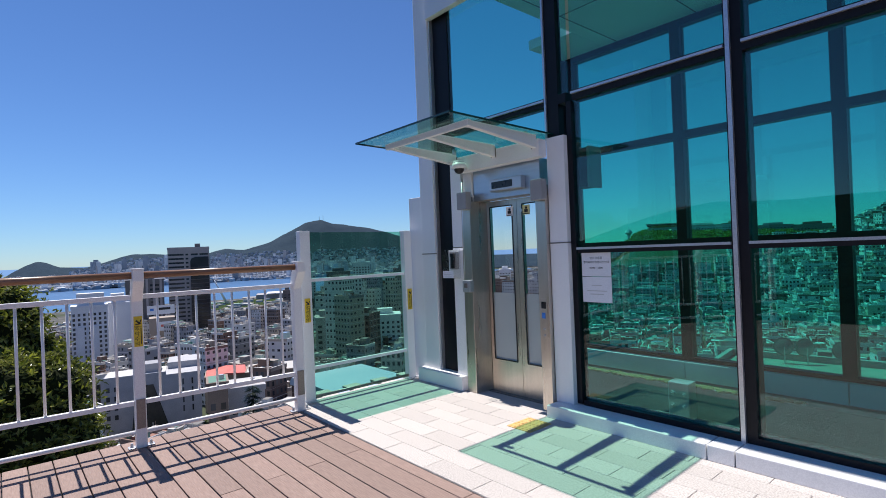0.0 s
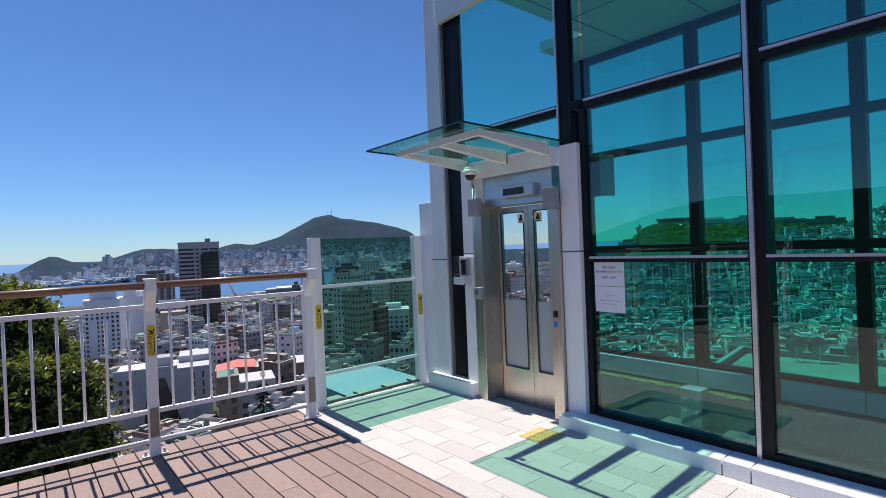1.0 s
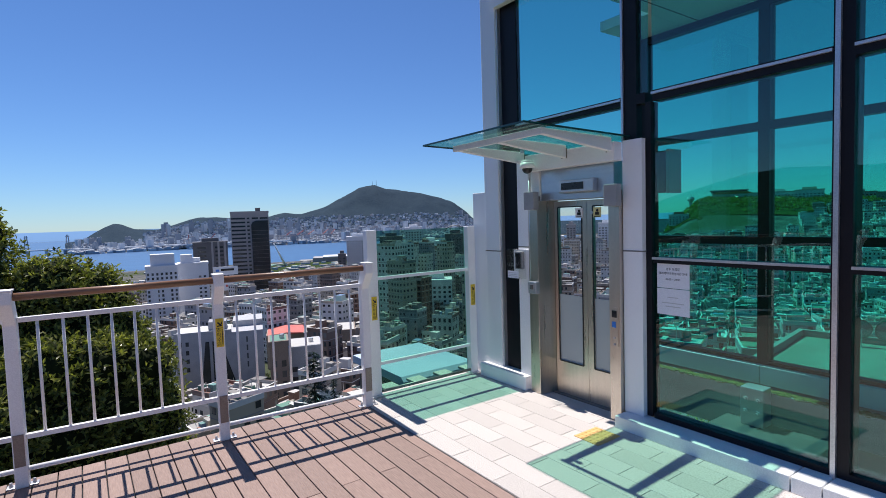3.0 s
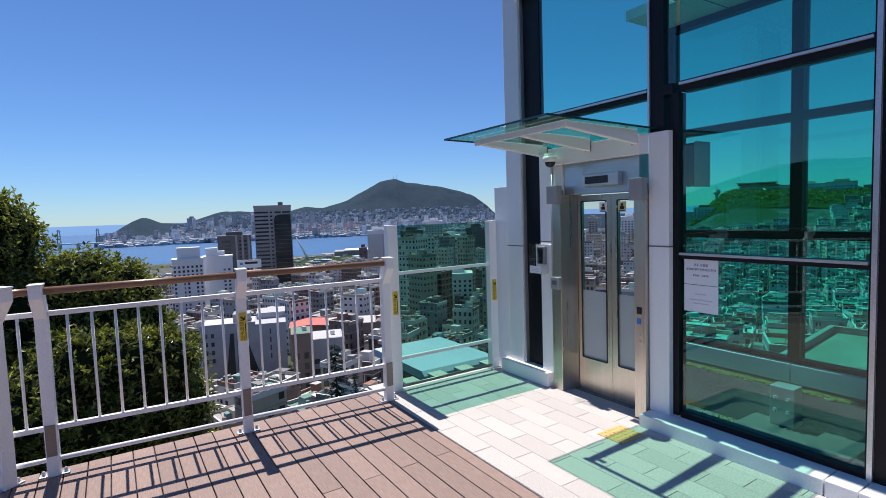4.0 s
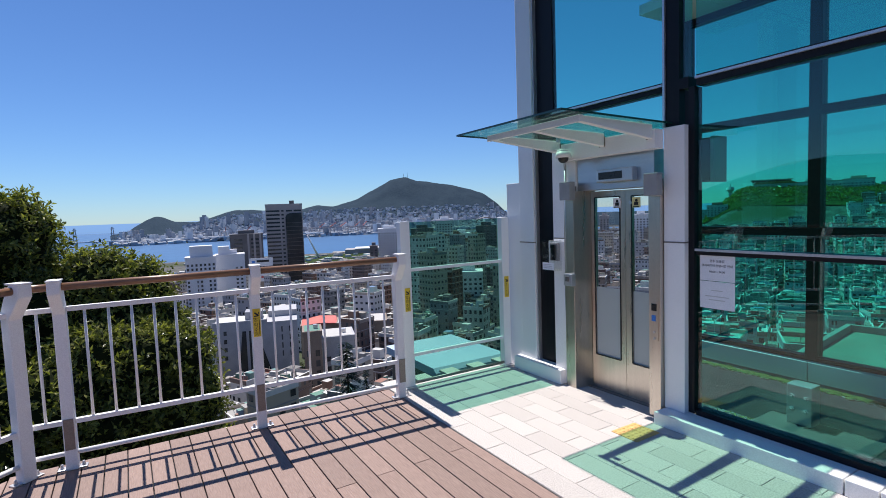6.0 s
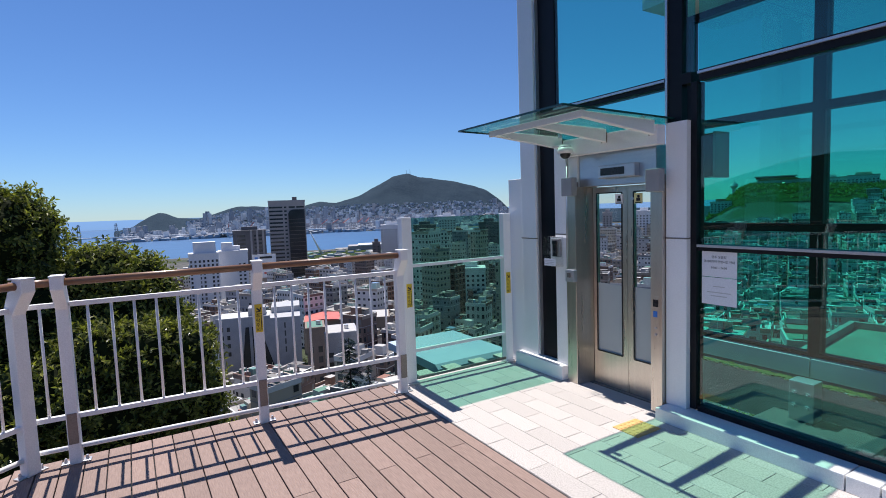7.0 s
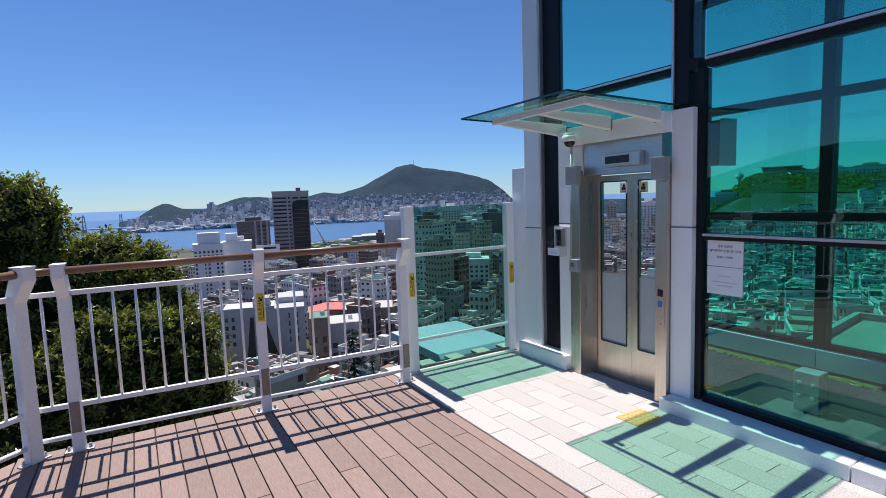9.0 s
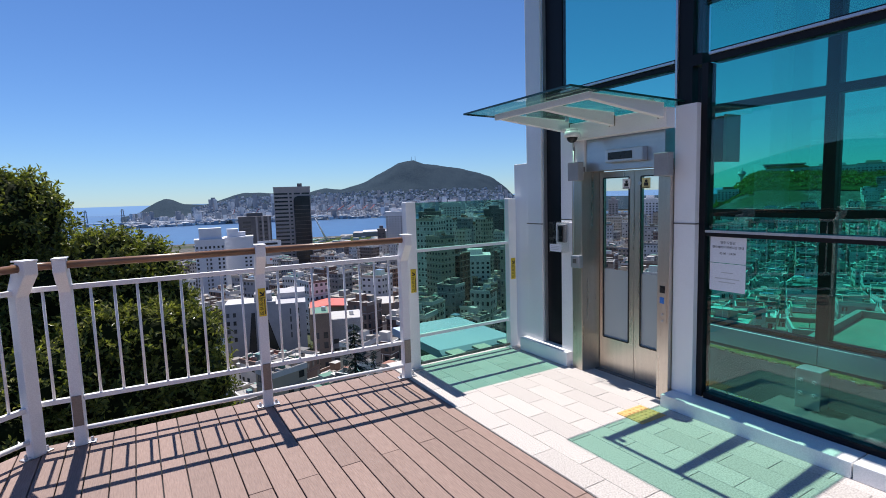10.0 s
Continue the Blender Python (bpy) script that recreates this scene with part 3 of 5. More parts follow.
part("lift_tower", box(-5, 5, -6.5, 8, 36, 53.5), APT_WALL, ob, "white rooftop lift tower")
for v in (-4.6, 2.4):
    part("balcony_bay", box(7, 8.2, v - 1.7, v + 1.7, 2, 33), APT_WALL, ob)
ob = storeyed("apartment_block", 9.05, 425, 14, 20.5, -25.2, -9.05, APT_WALL, CITY_WINDOW, 2.9, 20.5, 0.45, "white apartment block with a blank gable wall", 0.0)
part("lift_tower", box(-4, 5, -8, 0, 34, 52.0), APT_WALL, ob, "white rooftop lift tower")
for k in range(12):
    for v in (4.4, 7.6):
        part("window", box(6.9, 7.1, v - 0.8, v + 0.8, 3 + 2.9 * k, 4.4 + 2.9 * k), CITY_WINDOW, ob)
storeyed("apartment_block", 25.65, 640, 16, 27, -17, -25.65, APT_WALL, CITY_WINDOW, 2.9, 3.2, 0.5, "tall pale apartment block beside the port")
storeyed("apartment_block", 23.9, 600, 16, 9, -35, -24, DARK_CLAD, CITY_WINDOW, 2.9, 3.2, 0.5, "grey apartment block beside the port")
for az, r, w, top, wall in ((39.5, 520, 22, -14, APT_WALL), (43.0, 640, 18, -20, APT_WALL), (29.3, 560, 24, -16, DARK_CLAD), (31.8, 620, 20, -8, APT_WALL), (31.4, 480, 12, -27, APT_WALL), (36.4, 520, 20, -14, DARK_CLAD), (33.65, 500, 16.5, -20, APT_WALL), (34.2, 330, 19, -37, APT_WALL), (30.9, 430, 12, -33, TOWER_WALL), (29.2, 380, 10, -33, BROWN_CLAD), (27.6, 300, 9, -33, TOWER_WALL), (49.0, 720, 12, -12, TOWER_WALL), (47.6, 640, 14, -24, APT_WALL), (52.6, 620, 17, -9.5, APT_WALL)):
    storeyed("apartment_tower", az, r, 16, w, top, -az, wall, CITY_WINDOW, 2.9, 3.1, 0.5, "tall concrete apartment tower among low houses")
x, y = polar(36.4, 520)
arch = new("roof_arch")
arch.matrix_world = pose(x, y, -10.6, 0, 0, -36.4)
for k in range(12):
    a0, a1 = math.pi * k / 12, math.pi * (k + 1) / 12
    part("rib", tube((8.3, -9.5 * math.cos(a0), 5 * math.sin(a0)), (8.3, -9.5 * math.cos(a1), 5 * math.sin(a1)), 0.5, 6), DARK_CLAD, arch)
tagged(arch, "dark steel arch over the tower roof", "roof arch")


def school(az, r, top):
    """Pale angular block whose front is cut by two slanting glazed wedges."""
    x, y = polar(az, r)
    z = land(az, r) - 2
    b = empty("school_block", x, y, z, -az - 4)
    h = top - z
    part("wall", box(-8, 8, -14.5, 14.5, 0, h), PALE_CONCRETE, b)
    part("wing", box(-14, -2, 4, 14.5, h, h + 2.2), PALE_CONCRETE, b)
    part("roof", box(-7.6, 7.6, -14, 3.5, h, h + 0.25), CITY_ROOF, b, "green coated flat roof")
    part("parapet", box(7.6, 8.05, -14.5, 4, h + 0.004, h + 1.1), PALE_CONCRETE, b)
    part("penthouse", box(-5, 2, -4, 2, h + 0.25, h + 3.2), CITY_WALL, b)
    front = Matrix.Translation((8.05, 0, 0)) @ pose(0, 0, 0, 0, 0, 90)
    part("slanting_window", prism([(-7.0, 0), (-3.4, 0), (-3.4, h - 2.6), (-4.6, h - 2.6)], 0.3, front), TOWER_GLASS, b)
    part("slanting_window", prism([(-2.4, 0), (6.2, 0), (0.2, h - 2.6), (-2.4, h - 2.6)], 0.3, front), TOWER_GLASS, b)
    for k in range(4):
        for v in (-12.6, -10.4):
            part("window", box(7.95, 8.12, v - 0.5, v + 0.5, h - 3.6 - 3 * k, h - 2.1 - 3 * k), CITY_WINDOW, b)
        for v in (9.0, 11.8):
            part("window", box(7.95, 8.12, v - 0.25, v + 0.25, h - 4 - 3 * k, h - 2 - 3 * k), CITY_WINDOW, b)
    return tagged(b, "angular pale institutional block with slanting dark glazing", "building")


school(11.3, 205, -36.0)
storeyed("narrow_block", 16.85, 156, 9, 5.0, -31.8, -16, BROWN_CLAD, CITY_WINDOW, 3.0, 1.7, 0.6, "narrow brown apartment block with window strips", 1.0, False)
storeyed("corner_block", 19.5, 163, 11, 9.6, -35.2, -16, PALE_CONCRETE, CITY_WINDOW, 3.0, 2.6, 0.5, "grey rendered apartment block of several storeys", 1.0, False)
storeyed("brick_block", 22.3, 229, 16, 21, -44.5, -24, BROWN_CLAD, CITY_WINDOW, 3.0, 3.0, 0.5, "broad brown brick block with a pale flat roof", 1.0, False)
x, y = polar(17.7, 232)
hall = empty("red_roof_hall", x, y, land(17.7, 232) - 1, -18)
part("wall", box(-7, 7, -8, 8, 0, -43.5 - land(17.7, 232)), CITY_WALL, hall)
part("roof", prism([(-7.6, 0), (7.6, 0), (7.4, 0.3), (0, 0.9), (-7.4, 0.3)], 17, pose(0, 0, -43.4 - land(17.7, 232), 0, 0, 90)), RED_ROOF, hall, "faded red sheet roof")
tagged(hall, "brown hall with a low red sheet roof", "building")

# landmark on the green hill
x, y = polar(60.7, 930)
lookout = empty("lookout_tower", x, y, land(60.7, 930) - 2)
up = 2 + 930 * math.tan(radians(1.6)) - land(60.7, 930) + 2
part("shaft", tube((0, 0, 0), (0, 0, up - 6), 2.6, 16, r2=2.0), APT_WALL, lookout)
bm = tube((0, 0, up - 13), (0, 0, up - 8), 2.2, 20, r2=6.0)
tube((0, 0, up - 8), (0, 0, up - 4), 6.0, 20, bm, 4.5)
part("pod", bm, APT_WALL, lookout)
part("spire", tube((0, 0, up - 4), (0, 0, up + 3), 1.2, 10, r2=0.1), APT_WALL, lookout)
tagged(lookout, "slim white lookout tower with a round pod", "tower")
x, y = polar(64.3, 900)
hall = empty("hilltop_hall", x, y, 0, 26)
zb = land(64.3, 900)
part("wall", box(-26, 26, -9, 9, zb - 4, zb + 7), CITY_WALL, hall)
part("roof", prism([(-28, 0), (28, 0), (20, 3.5), (-20, 3.5)], 21, pose(0, 0, zb + 7)), ORANGE_ROOF, hall, "orange tiled roof")
part("upper_roof", box(-30, 22, -6, 6, zb + 12, zb + 13.5), TOWER_WALL, hall)
part("upper_wall", box(-28, 20, -5, 5, zb + 9, zb + 12), CITY_WINDOW, hall)
tagged(hall, "broad hilltop hall with an orange tiled roof", "building")

for az, r, wd, rise in ((67.6, 900, 60, 9), (70.4, 890, 34, 13), (73.5, 900, 50, 8), (59.6, 820, 26, 14), (76.5, 880, 44, 10)):
    storeyed("hill_block", az, r, 14, wd, land(az, r) + rise, -az, CITY_WALL, CITY_WINDOW, 3.2, 4, 0.5, "long flat-roofed block on the green hill")

# harbour: viaduct, leaning mast, terminal
bridge = empty("viaduct", 0, 0, 0)
a, b = Vector((*polar(-7, 2300), 0)), Vector((*polar(18.5, 2060), 0))
d = (b - a).normalized()
turn = Matrix.Translation(a) @ d.to_track_quat("X", "Z").to_matrix().to_4x4()
span = (b - a).length
part("deck", box(0, span, -9, 9, -66, -62, m=turn), HAZED_WALL, bridge)
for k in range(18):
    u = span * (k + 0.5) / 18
    part("pier", box(u - 3, u + 3, -6, 6, -86, -66, m=turn), HAZED_WALL, bridge)
tagged(bridge, "long pale harbour viaduct on concrete piers", "bridge")
for az in (-1.0, -3.9):
    x, y = polar(az, 2500)
    pylon = new("pylon")
    pylon.location = (x, y, SEA - 3)
    for u in (-7, 7):
        part("leg", tube((0, u, 0), (0, u * 0.3, 68), 1.6, 6), TOWER_WALL, pylon)
    for zz in (20, 42, 60):
        part("crossbeam", box(-1, 1, -7, 7, zz, zz + 2), TOWER_WALL, pylon)
    tagged(pylon, "tall grey steel pylon standing in the harbour", "pylon")
x, y = polar(18.0, 1000)
mast = mesh_object("leaning_mast", tube((0, 0, 0), (4, -22, 44), 2.4, 12, r2=0.9), WHITE, smooth=True)
mast.location = (x, y, land(18.0, 1000))
tagged(mast, "white leaning mast on the harbour field", "mast")
x, y = polar(24, 1090)
term = empty("terminal", x, y, land(24, 1090), -24)
part("hall", box(-25, 25, -60, 40, 0, 9), TOWER_WALL, term)
part("roof", box(-28, 28, -40, 44, 9, 11), APT_WALL, term)
part("quay", box(-60, -25, -90, 60, -4, 1), CONCRETE, term)
tagged(term, "low harbour terminal with a pale flat roof", "building")
for k, az in enumerate((8.6, 10.4, 17.4, 18.4, 19.5, 21.2, 22.3)):
    x, y = polar(az, 2110)
    crane = new("port_crane")
    crane.matrix_world = pose(x, y, SEA, 0, 0, 20 * k)
    for u in (-8, 8):
        for v in (-8, 8):
            part("leg", box(u - 0.8, u + 0.8, v - 0.8, v + 0.8, 0, 34), TOWER_WALL, crane)
    part("girder", box(-12, 40, -2, 2, 32, 36), TOWER_WALL, crane)
    part("boom", tube((30, 0, 34), (58, 0, 52), 1.4, 6), RED_ROOF, crane)
    tagged(crane, "grey gantry crane on the far quay", "crane")


for az, up in ((27.5, 26), (27.9, 34)):
    x, y = polar(az, 3300)
    zt = land(az, 3300) - 6
    m = mesh_object("radio_mast", tube((0, 0, 0), (0, 0, up + 8), 1.6, 6, r2=0.8), TOWER_WALL)
    m.location = (x, y, zt)
    tagged(m, "thin radio mast on the mountain top", "mast")
x, y = polar(12.1, 470)
zb = land(12.1, 470)
sign = empty("billboard_building", x, y, zb - 2, -12)
part("wall", box(-7, 7, -9, 9, 0, -40 - zb), CITY_WALL, sign)
part("billboard", box(7.2, 7.8, -10, 9, -37 - zb, -30 - zb), APT_WALL, sign, "white billboard")
part("billboard", box(7.2, 7.8, -4, 10, -50 - zb, -43 - zb), APT_WALL, sign, "white billboard")
for u0, u1, zz, mt in ((-8, -5.5, -34, BLUE), (-4, 6, -33.6, INK), (-1, 1.5, -47, RED_ROOF), (4.5, 7, -47, BLUE)):
    part("printed_bar", box(7.8, 7.9, u0, u1, zz - zb, zz + 1.8 - zb), mt, sign)
tagged(sign, "grey building with a white rooftop billboard", "building")

# ---- neighbouring flat roof with dishes, seen through the hall ----
x, y = polar(83, 28.5)
flat = empty("neighbour_block", x, y, 0, -83)
part("wall", box(-6, 6, -8, 8, -16, -5.6), CONCRETE, flat)
part("roof", box(-6.2, 6.2, -8.2, 8.2, -5.6, -5.3), surface("pale roof coating", (0.16, 0.18, 0.15), (0.3, 0.3, 0.26), 0.8, 0.85, bump=0.2), flat)
for u0, u1, v0, v1 in ((-6.2, 6.2, -8.2, -7.95), (-6.2, 6.2, 7.95, 8.2), (-6.2, -5.95, -7.95, 7.95), (5.95, 6.2, -7.95, 7.95)):
    part("parapet", box(u0, u1, v0, v1, -5.3, -4.95), CONCRETE, flat)
tagged(flat, "neighbouring block with a pale coated flat roof", "building")


def dish():
    d = empty("satellite_dish")
    bm = bmesh.new()
    rings = [[bm.verts.new((0.5 * k / 5 * math.cos(a), 0.16 * (k / 5) ** 2, 0.5 * k / 5 * math.sin(a) + 0.9)) for a in [2 * math.pi * i / 20 for i in range(20)]] for k in range(1, 6)]
    mid = bm.verts.new((0, 0, 0.9))
    for i in range(20):
        bm.faces.new((mid, rings[0][i], rings[0][(i + 1) % 20]))
        for p, q in zip(rings, rings[1:]):
            bm.faces.new((p[i], q[i], q[(i + 1) % 20], p[(i + 1) % 20]))
    bmesh.ops.solidify(bm, geom=list(bm.faces), thickness=0.012)
    part("reflector", bm, GREY_BOX, d, smooth=True)
    part("pole", tube((0, -0.03, 0), (0, -0.03, 0.9), 0.03), SILVER, d)
    part("feed_arm", tube((0, 0, 0.5), (0, 0.4, 0.85), 0.012), SILVER, d)
    return tagged(d, "grey satellite dish on the flat roof", "satellite dish", "dishes on the neighbour roof")


first = dish()
first.matrix_world = flat.matrix_world @ pose(-5.0, -5.2, -5.3, 0, 0, 110)
for u, v, turn in ((-5.2, -4.2, 130), (-5.0, -2.6, 100)):
    copy_thing(first, flat.matrix_world @ pose(u, v, -5.3, 0, 0, turn))


# ---- trees beside the terrace ----
EYE = Vector((-0.12, 0.18))


def tree(az, r, lobes, seed, label):
    """An evergreen of several rounded lobes; each lobe a shell of leaf rosettes round a solid core coloured as deep
    shade.
    """
    rg = random.Random(seed)
    x, y = polar(az, r)
    x, y = x + EYE.x, y + EYE.y
    base = land(az, r) - 0.4
    root = empty("tree", x, y, base)
    at = Vector((x, y, base))
    centres = []
    for a, d, z, rad in lobes:
        px, py = polar(a, d)
        centres.append((Vector((px + EYE.x, py + EYE.y, z)) - at, rad))
    top = max(c.z for c, _ in centres)
    bm = tube((0, 0, 0), (0, 0, top * 0.7), 0.17, 10, r2=0.08)
    for k, (c, rad) in enumerate(centres):
        zs = max(0.5, min(top * 0.68, c.z - 1.4))
        mid = Vector((c.x * 0.5, c.y * 0.5, (zs + c.z) / 2 + 0.1))
        tube((0, 0, zs), mid, 0.07, 7, bm, 0.045)
        tube(mid, c, 0.045, 6, bm, 0.02)
    part("trunk", bm, BARK, root)
    verts, faces, slots = [], [], []
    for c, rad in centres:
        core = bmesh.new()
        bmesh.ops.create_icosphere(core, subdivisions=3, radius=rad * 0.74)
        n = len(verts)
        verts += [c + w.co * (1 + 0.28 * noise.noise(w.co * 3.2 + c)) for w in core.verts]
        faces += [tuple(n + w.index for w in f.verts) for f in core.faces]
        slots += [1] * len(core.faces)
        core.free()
        for _ in range(int(1350 * rad * rad)):
            v = Vector((rg.gauss(0, 1), rg.gauss(0, 1), rg.gauss(0.15, 1))).normalized()
            lump = 0.9 + 0.22 * noise.noise(v * 3.1 + c) + 0.16 * noise.noise(v * 7 + c)
            p = c + v * rad * lump * rg.uniform(0.8, 1.0)
            if noise.noise(v * 5.5 + c * 2) < -0.2:
                continue
            axis = (v + Vector((rg.gauss(0, 0.3), rg.gauss(0, 0.3), 0.45 + rg.gauss(0, 0.25)))).normalized()
            u = axis.orthogonal().normalized()
            w = axis.cross(u)
            turn = rg.uniform(0, 6.28)
            for k in range(rg.randint(6, 9)):
                a = turn + k * 2.4 + rg.gauss(0, 0.5)
                out = u * math.cos(a) + w * math.sin(a)
                open_ = rg.uniform(0.3, 1.6)
                along = axis * math.cos(open_) + out * math.sin(open_)
                side = along.cross(axis).normalized()
                up = side.cross(along)
                q = p + axis * rg.uniform(-0.08, 0.05) + Vector((rg.gauss(0, 0.025), rg.gauss(0, 0.025), rg.gauss(0, 0.02)))
                l, h = rg.uniform(0.065, 0.115), rg.uniform(0.015, 0.024)
                n = len(verts)
                verts += [q, q + along * l * 0.5 + side * h + up * 0.007, q + along * l - up * 0.012, q + along * l * 0.5 - side * h + up * 0.007]
                faces += [(n, n + 1, n + 2), (n, n + 2, n + 3)]
                slots += [0, 0]
    me = bpy.data.meshes.new("crown")
    me.from_pydata(verts, [], faces)
    me.materials.append(LEAF)
    me.materials.append(CROWN_SHADE)
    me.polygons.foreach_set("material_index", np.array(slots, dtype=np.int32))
    ob = new("crown", me)
    ob.parent = root
    return tagged(root, label, "tree")


tree(-12, 11.2, [(-9.0, 10.7, 1.74, 0.9), (-13.6, 11.2, 1.75, 1.15), (-18.5, 11.4, 1.5, 1.3), (-7.2, 10.6, 0.75, 0.82), (-11.6, 10.5, 0.2, 1.0), (-16.5, 10.6, -0.1, 1.2), (-10, 10.6, -1.2, 1.1), (-15, 10.4, -1.6, 1.2)], 3, "tall glossy evergreen tree rising above the terrace railing")
tree(-1.5, 10.4, [(-2.5, 10.1, 0.98, 0.7), (0.2, 10.0, 0.78, 0.68), (-5.2, 10.3, 0.55, 0.85), (-1.4, 10.0, 0.2, 0.75), (1.8, 10.1, 0.15, 0.6), (-4.0, 10.3, -0.6, 1.0), (1.0, 10.4, -0.9, 0.9)], 5, "glossy evergreen tree with a rounded crown beside the terrace")
tree(0.5, 9.3, [(-3.2, 9.1, -0.1, 0.66), (0.2, 9.0, -0.12, 0.68), (3.5, 9.1, -0.22, 0.66), (1.8, 9.0, -0.85, 0.75), (4.6, 9.3, -1.0, 0.6), (-2.2, 9.0, -1.0, 0.8), (-6.6, 9.0, -0.6, 0.85), (-6.0, 9.0, -1.8, 0.9), (0.0, 9.0, -1.9, 0.85), (4.2, 9.5, -2.0, 0.8), (-10.5, 9.0, -1.2, 1.0), (-10.5, 9.0, -2.6, 1.0), (-2, 8.8, -3.0, 1.0)], 9, "low glossy evergreen tree with a sunlit crown below the handrail")


def conifer(az, r, top, height, seed):
    rg = random.Random(seed)
    x, y = polar(az, r)
    base = land(az, r) - 0.3
    root = empty("conifer", x, y, base)
    h = top - base
    part("trunk", tube((0, 0, 0), (0, 0, h), 0.16, 8, r2=0.02), BARK, root)
    verts, faces = [], []
    for k in range(210):
        f = (k + rg.random()) / 210
        z, a, l = h - height * f, rg.uniform(0, 6.28), 0.25 + 1.7 * f * rg.uniform(0.6, 1.1)
        out = Vector((math.cos(a), math.sin(a), -0.28))
        for j in range(26):
            g = rg.random()
            p = Vector((0, 0, z)) + out * l * g
            tip = p + Vector((rg.gauss(0, 0.12), rg.gauss(0, 0.12), rg.gauss(-0.05, 0.05))) + out * 0.16
            side = out.cross(Vector((0, 0, 1))) * 0.03
            n = len(verts)
            verts += [p - side, p + side, tip]
            faces.append((n, n + 1, n + 2))
    me = bpy.data.meshes.new("crown")
    me.from_pydata(verts, [], faces)
    me.materials.append(CONIFER)
    ob = new("crown", me)
    ob.parent = root
    tagged(root, "dark drooping conifer below the terrace", "tree")


conifer(20.6, 27, -4.6, 6, 21)
conifer(22.5, 60, -16, 8, 22)

shrubs = Heap()
rg = random.Random(31)
for _ in range(1500):
    az, r = rg.uniform(58.5, 80), rg.gauss(885, 30)
    x, y = polar(az, r)
    z = land(az, r)
    size = rg.uniform(3, 5)
    for _ in range(40):
        p = Vector((x, y, z)) + Vector((rg.gauss(0, 1), rg.gauss(0, 1), abs(rg.gauss(0, 1)))).normalized() * size * rg.uniform(0.6, 1.0)
        a = Vector((rg.gauss(0, 1), rg.gauss(0, 1), rg.gauss(0, 1))) * size * 0.3
        b = Vector((rg.gauss(0, 1), rg.gauss(0, 1), rg.gauss(0, 1))) * size * 0.3
        n = len(shrubs.v)
        shrubs.v += [tuple(p), tuple(p + a), tuple(p + b)]
        shrubs.f.append((n, n + 1, n + 2))
        shrubs.m.append(0)
for _ in range(1500):
    az = rg.uniform(-14, 80)
    r = rg.choice((rg.uniform(9, 20), rg.uniform(20, 60), rg.uniform(60, 300), rg.uniform(60, 300)))
    if r < 14 and az > 14:
        continue
    if rg.random() < 0.08:
        az, r = rg.uniform(32.3, 37.2), rg.uniform(232, 300)
    x, y = polar(az, r)
    z = land(az, r)
    size = rg.uniform(0.5, 1.0) * (1 if r < 20 else 1.6 if r < 60 else 3.0)
    for _ in range(90):
        v = Vector((rg.gauss(0, 1), rg.gauss(0, 1), abs(rg.gauss(0, 1)))).normalized() * size * rg.uniform(0.6, 1.0)
        p = Vector((x, y, z)) + v
        a = Vector((rg.gauss(0, 1), rg.gauss(0, 1), rg.gauss(0, 1))) * size * 0.13
        b = Vector((rg.gauss(0, 1), rg.gauss(0, 1), rg.gauss(0, 1))) * size * 0.13
        n = len(shrubs.v)
        shrubs.v += [tuple(p), tuple(p + a), tuple(p + b)]
        shrubs.f.append((n, n + 1, n + 2))
        shrubs.m.append(0)
tagged(shrubs.finish("shrubs", [LEAF]), "scattered green shrubs and garden trees on the slope", "shrubs", kind="stuff")


# ---- terrace slab ----
CORNER = Vector((-5.115, -0.61))


def deck_edge(y):
    """The outer edge of the deck: straight along the front, then cut back along the side railing."""
    return -5.27 if y > CORNER.y - 0.07 else -5.27 + (CORNER.y - 0.07 - y) * 0.855


FLAT = Matrix(((1, 0, 0, 0), (0, 0, 1, 0), (0, 1, 0, 0), (0, 0, 0, 1)))


def deck_sheet(y1, z0, z1):
    outline = [(-5.26, y1), (6, y1), (6, -3.0), (deck_edge(-3.0) + 0.01, -3.0), (-5.26, CORNER.y - 0.07)]
    return prism(outline, z1 - z0, Matrix.Translation((0, 0, (z0 + z1) / 2)) @ FLAT)


terrace = mesh_object("terrace_slab", deck_sheet(4.36, -0.6, -0.06), CONCRETE)
tagged(terrace, "concrete slab under the deck and paving", "slab", kind="structure")
for x in (-4.4, -1.5, 2.5):
    for y in (-1.0, 2.4):
        c = mesh_object("terrace_column", box(x - 0.2, x + 0.2, y - 0.2, y + 0.2, -9, -0.6), CONCRETE)
        tagged(c, "square concrete column under the terrace", "column", kind="structure")


# ---- railing ----
def post(corner=False):
    p = empty("post")
    w = 0.1 if corner else 0.085
    outline = [(-0.045, 0.0), (0.045, 0.0), (0.045, 1.26), (0.045 + 0.13, 1.43), (0.045 + 0.13, 1.53), (0.085, 1.535), (0.045, 1.5), (-0.045, 1.31)]
    part("shaft", prism(outline, w, bevel=0.006), WHITE, p)
    part("cap_plate", box(0.04, 0.18, -w / 2 - 0.004, w / 2 + 0.004, 1.528, 1.54, 0.003), WHITE, p)
    if not corner:
        part("end_plate", box(0.046, 0.054, -0.034, 0.034, 0.17, 0.42, 0.003), STEEL_PLATE, p, "dull steel cover plate")
    for y in (-w / 2 - 0.03, w / 2 + 0.03):
        bm = box(-0.035, 0.035, y - 0.028, y + 0.028, 0.0, 0.012, 0.003)
        tube((0, y, 0.012), (0, y, 0.045), 0.014, 8, bm, 0.009)
        part("foot_bolt", bm, SILVER, p)
    return p


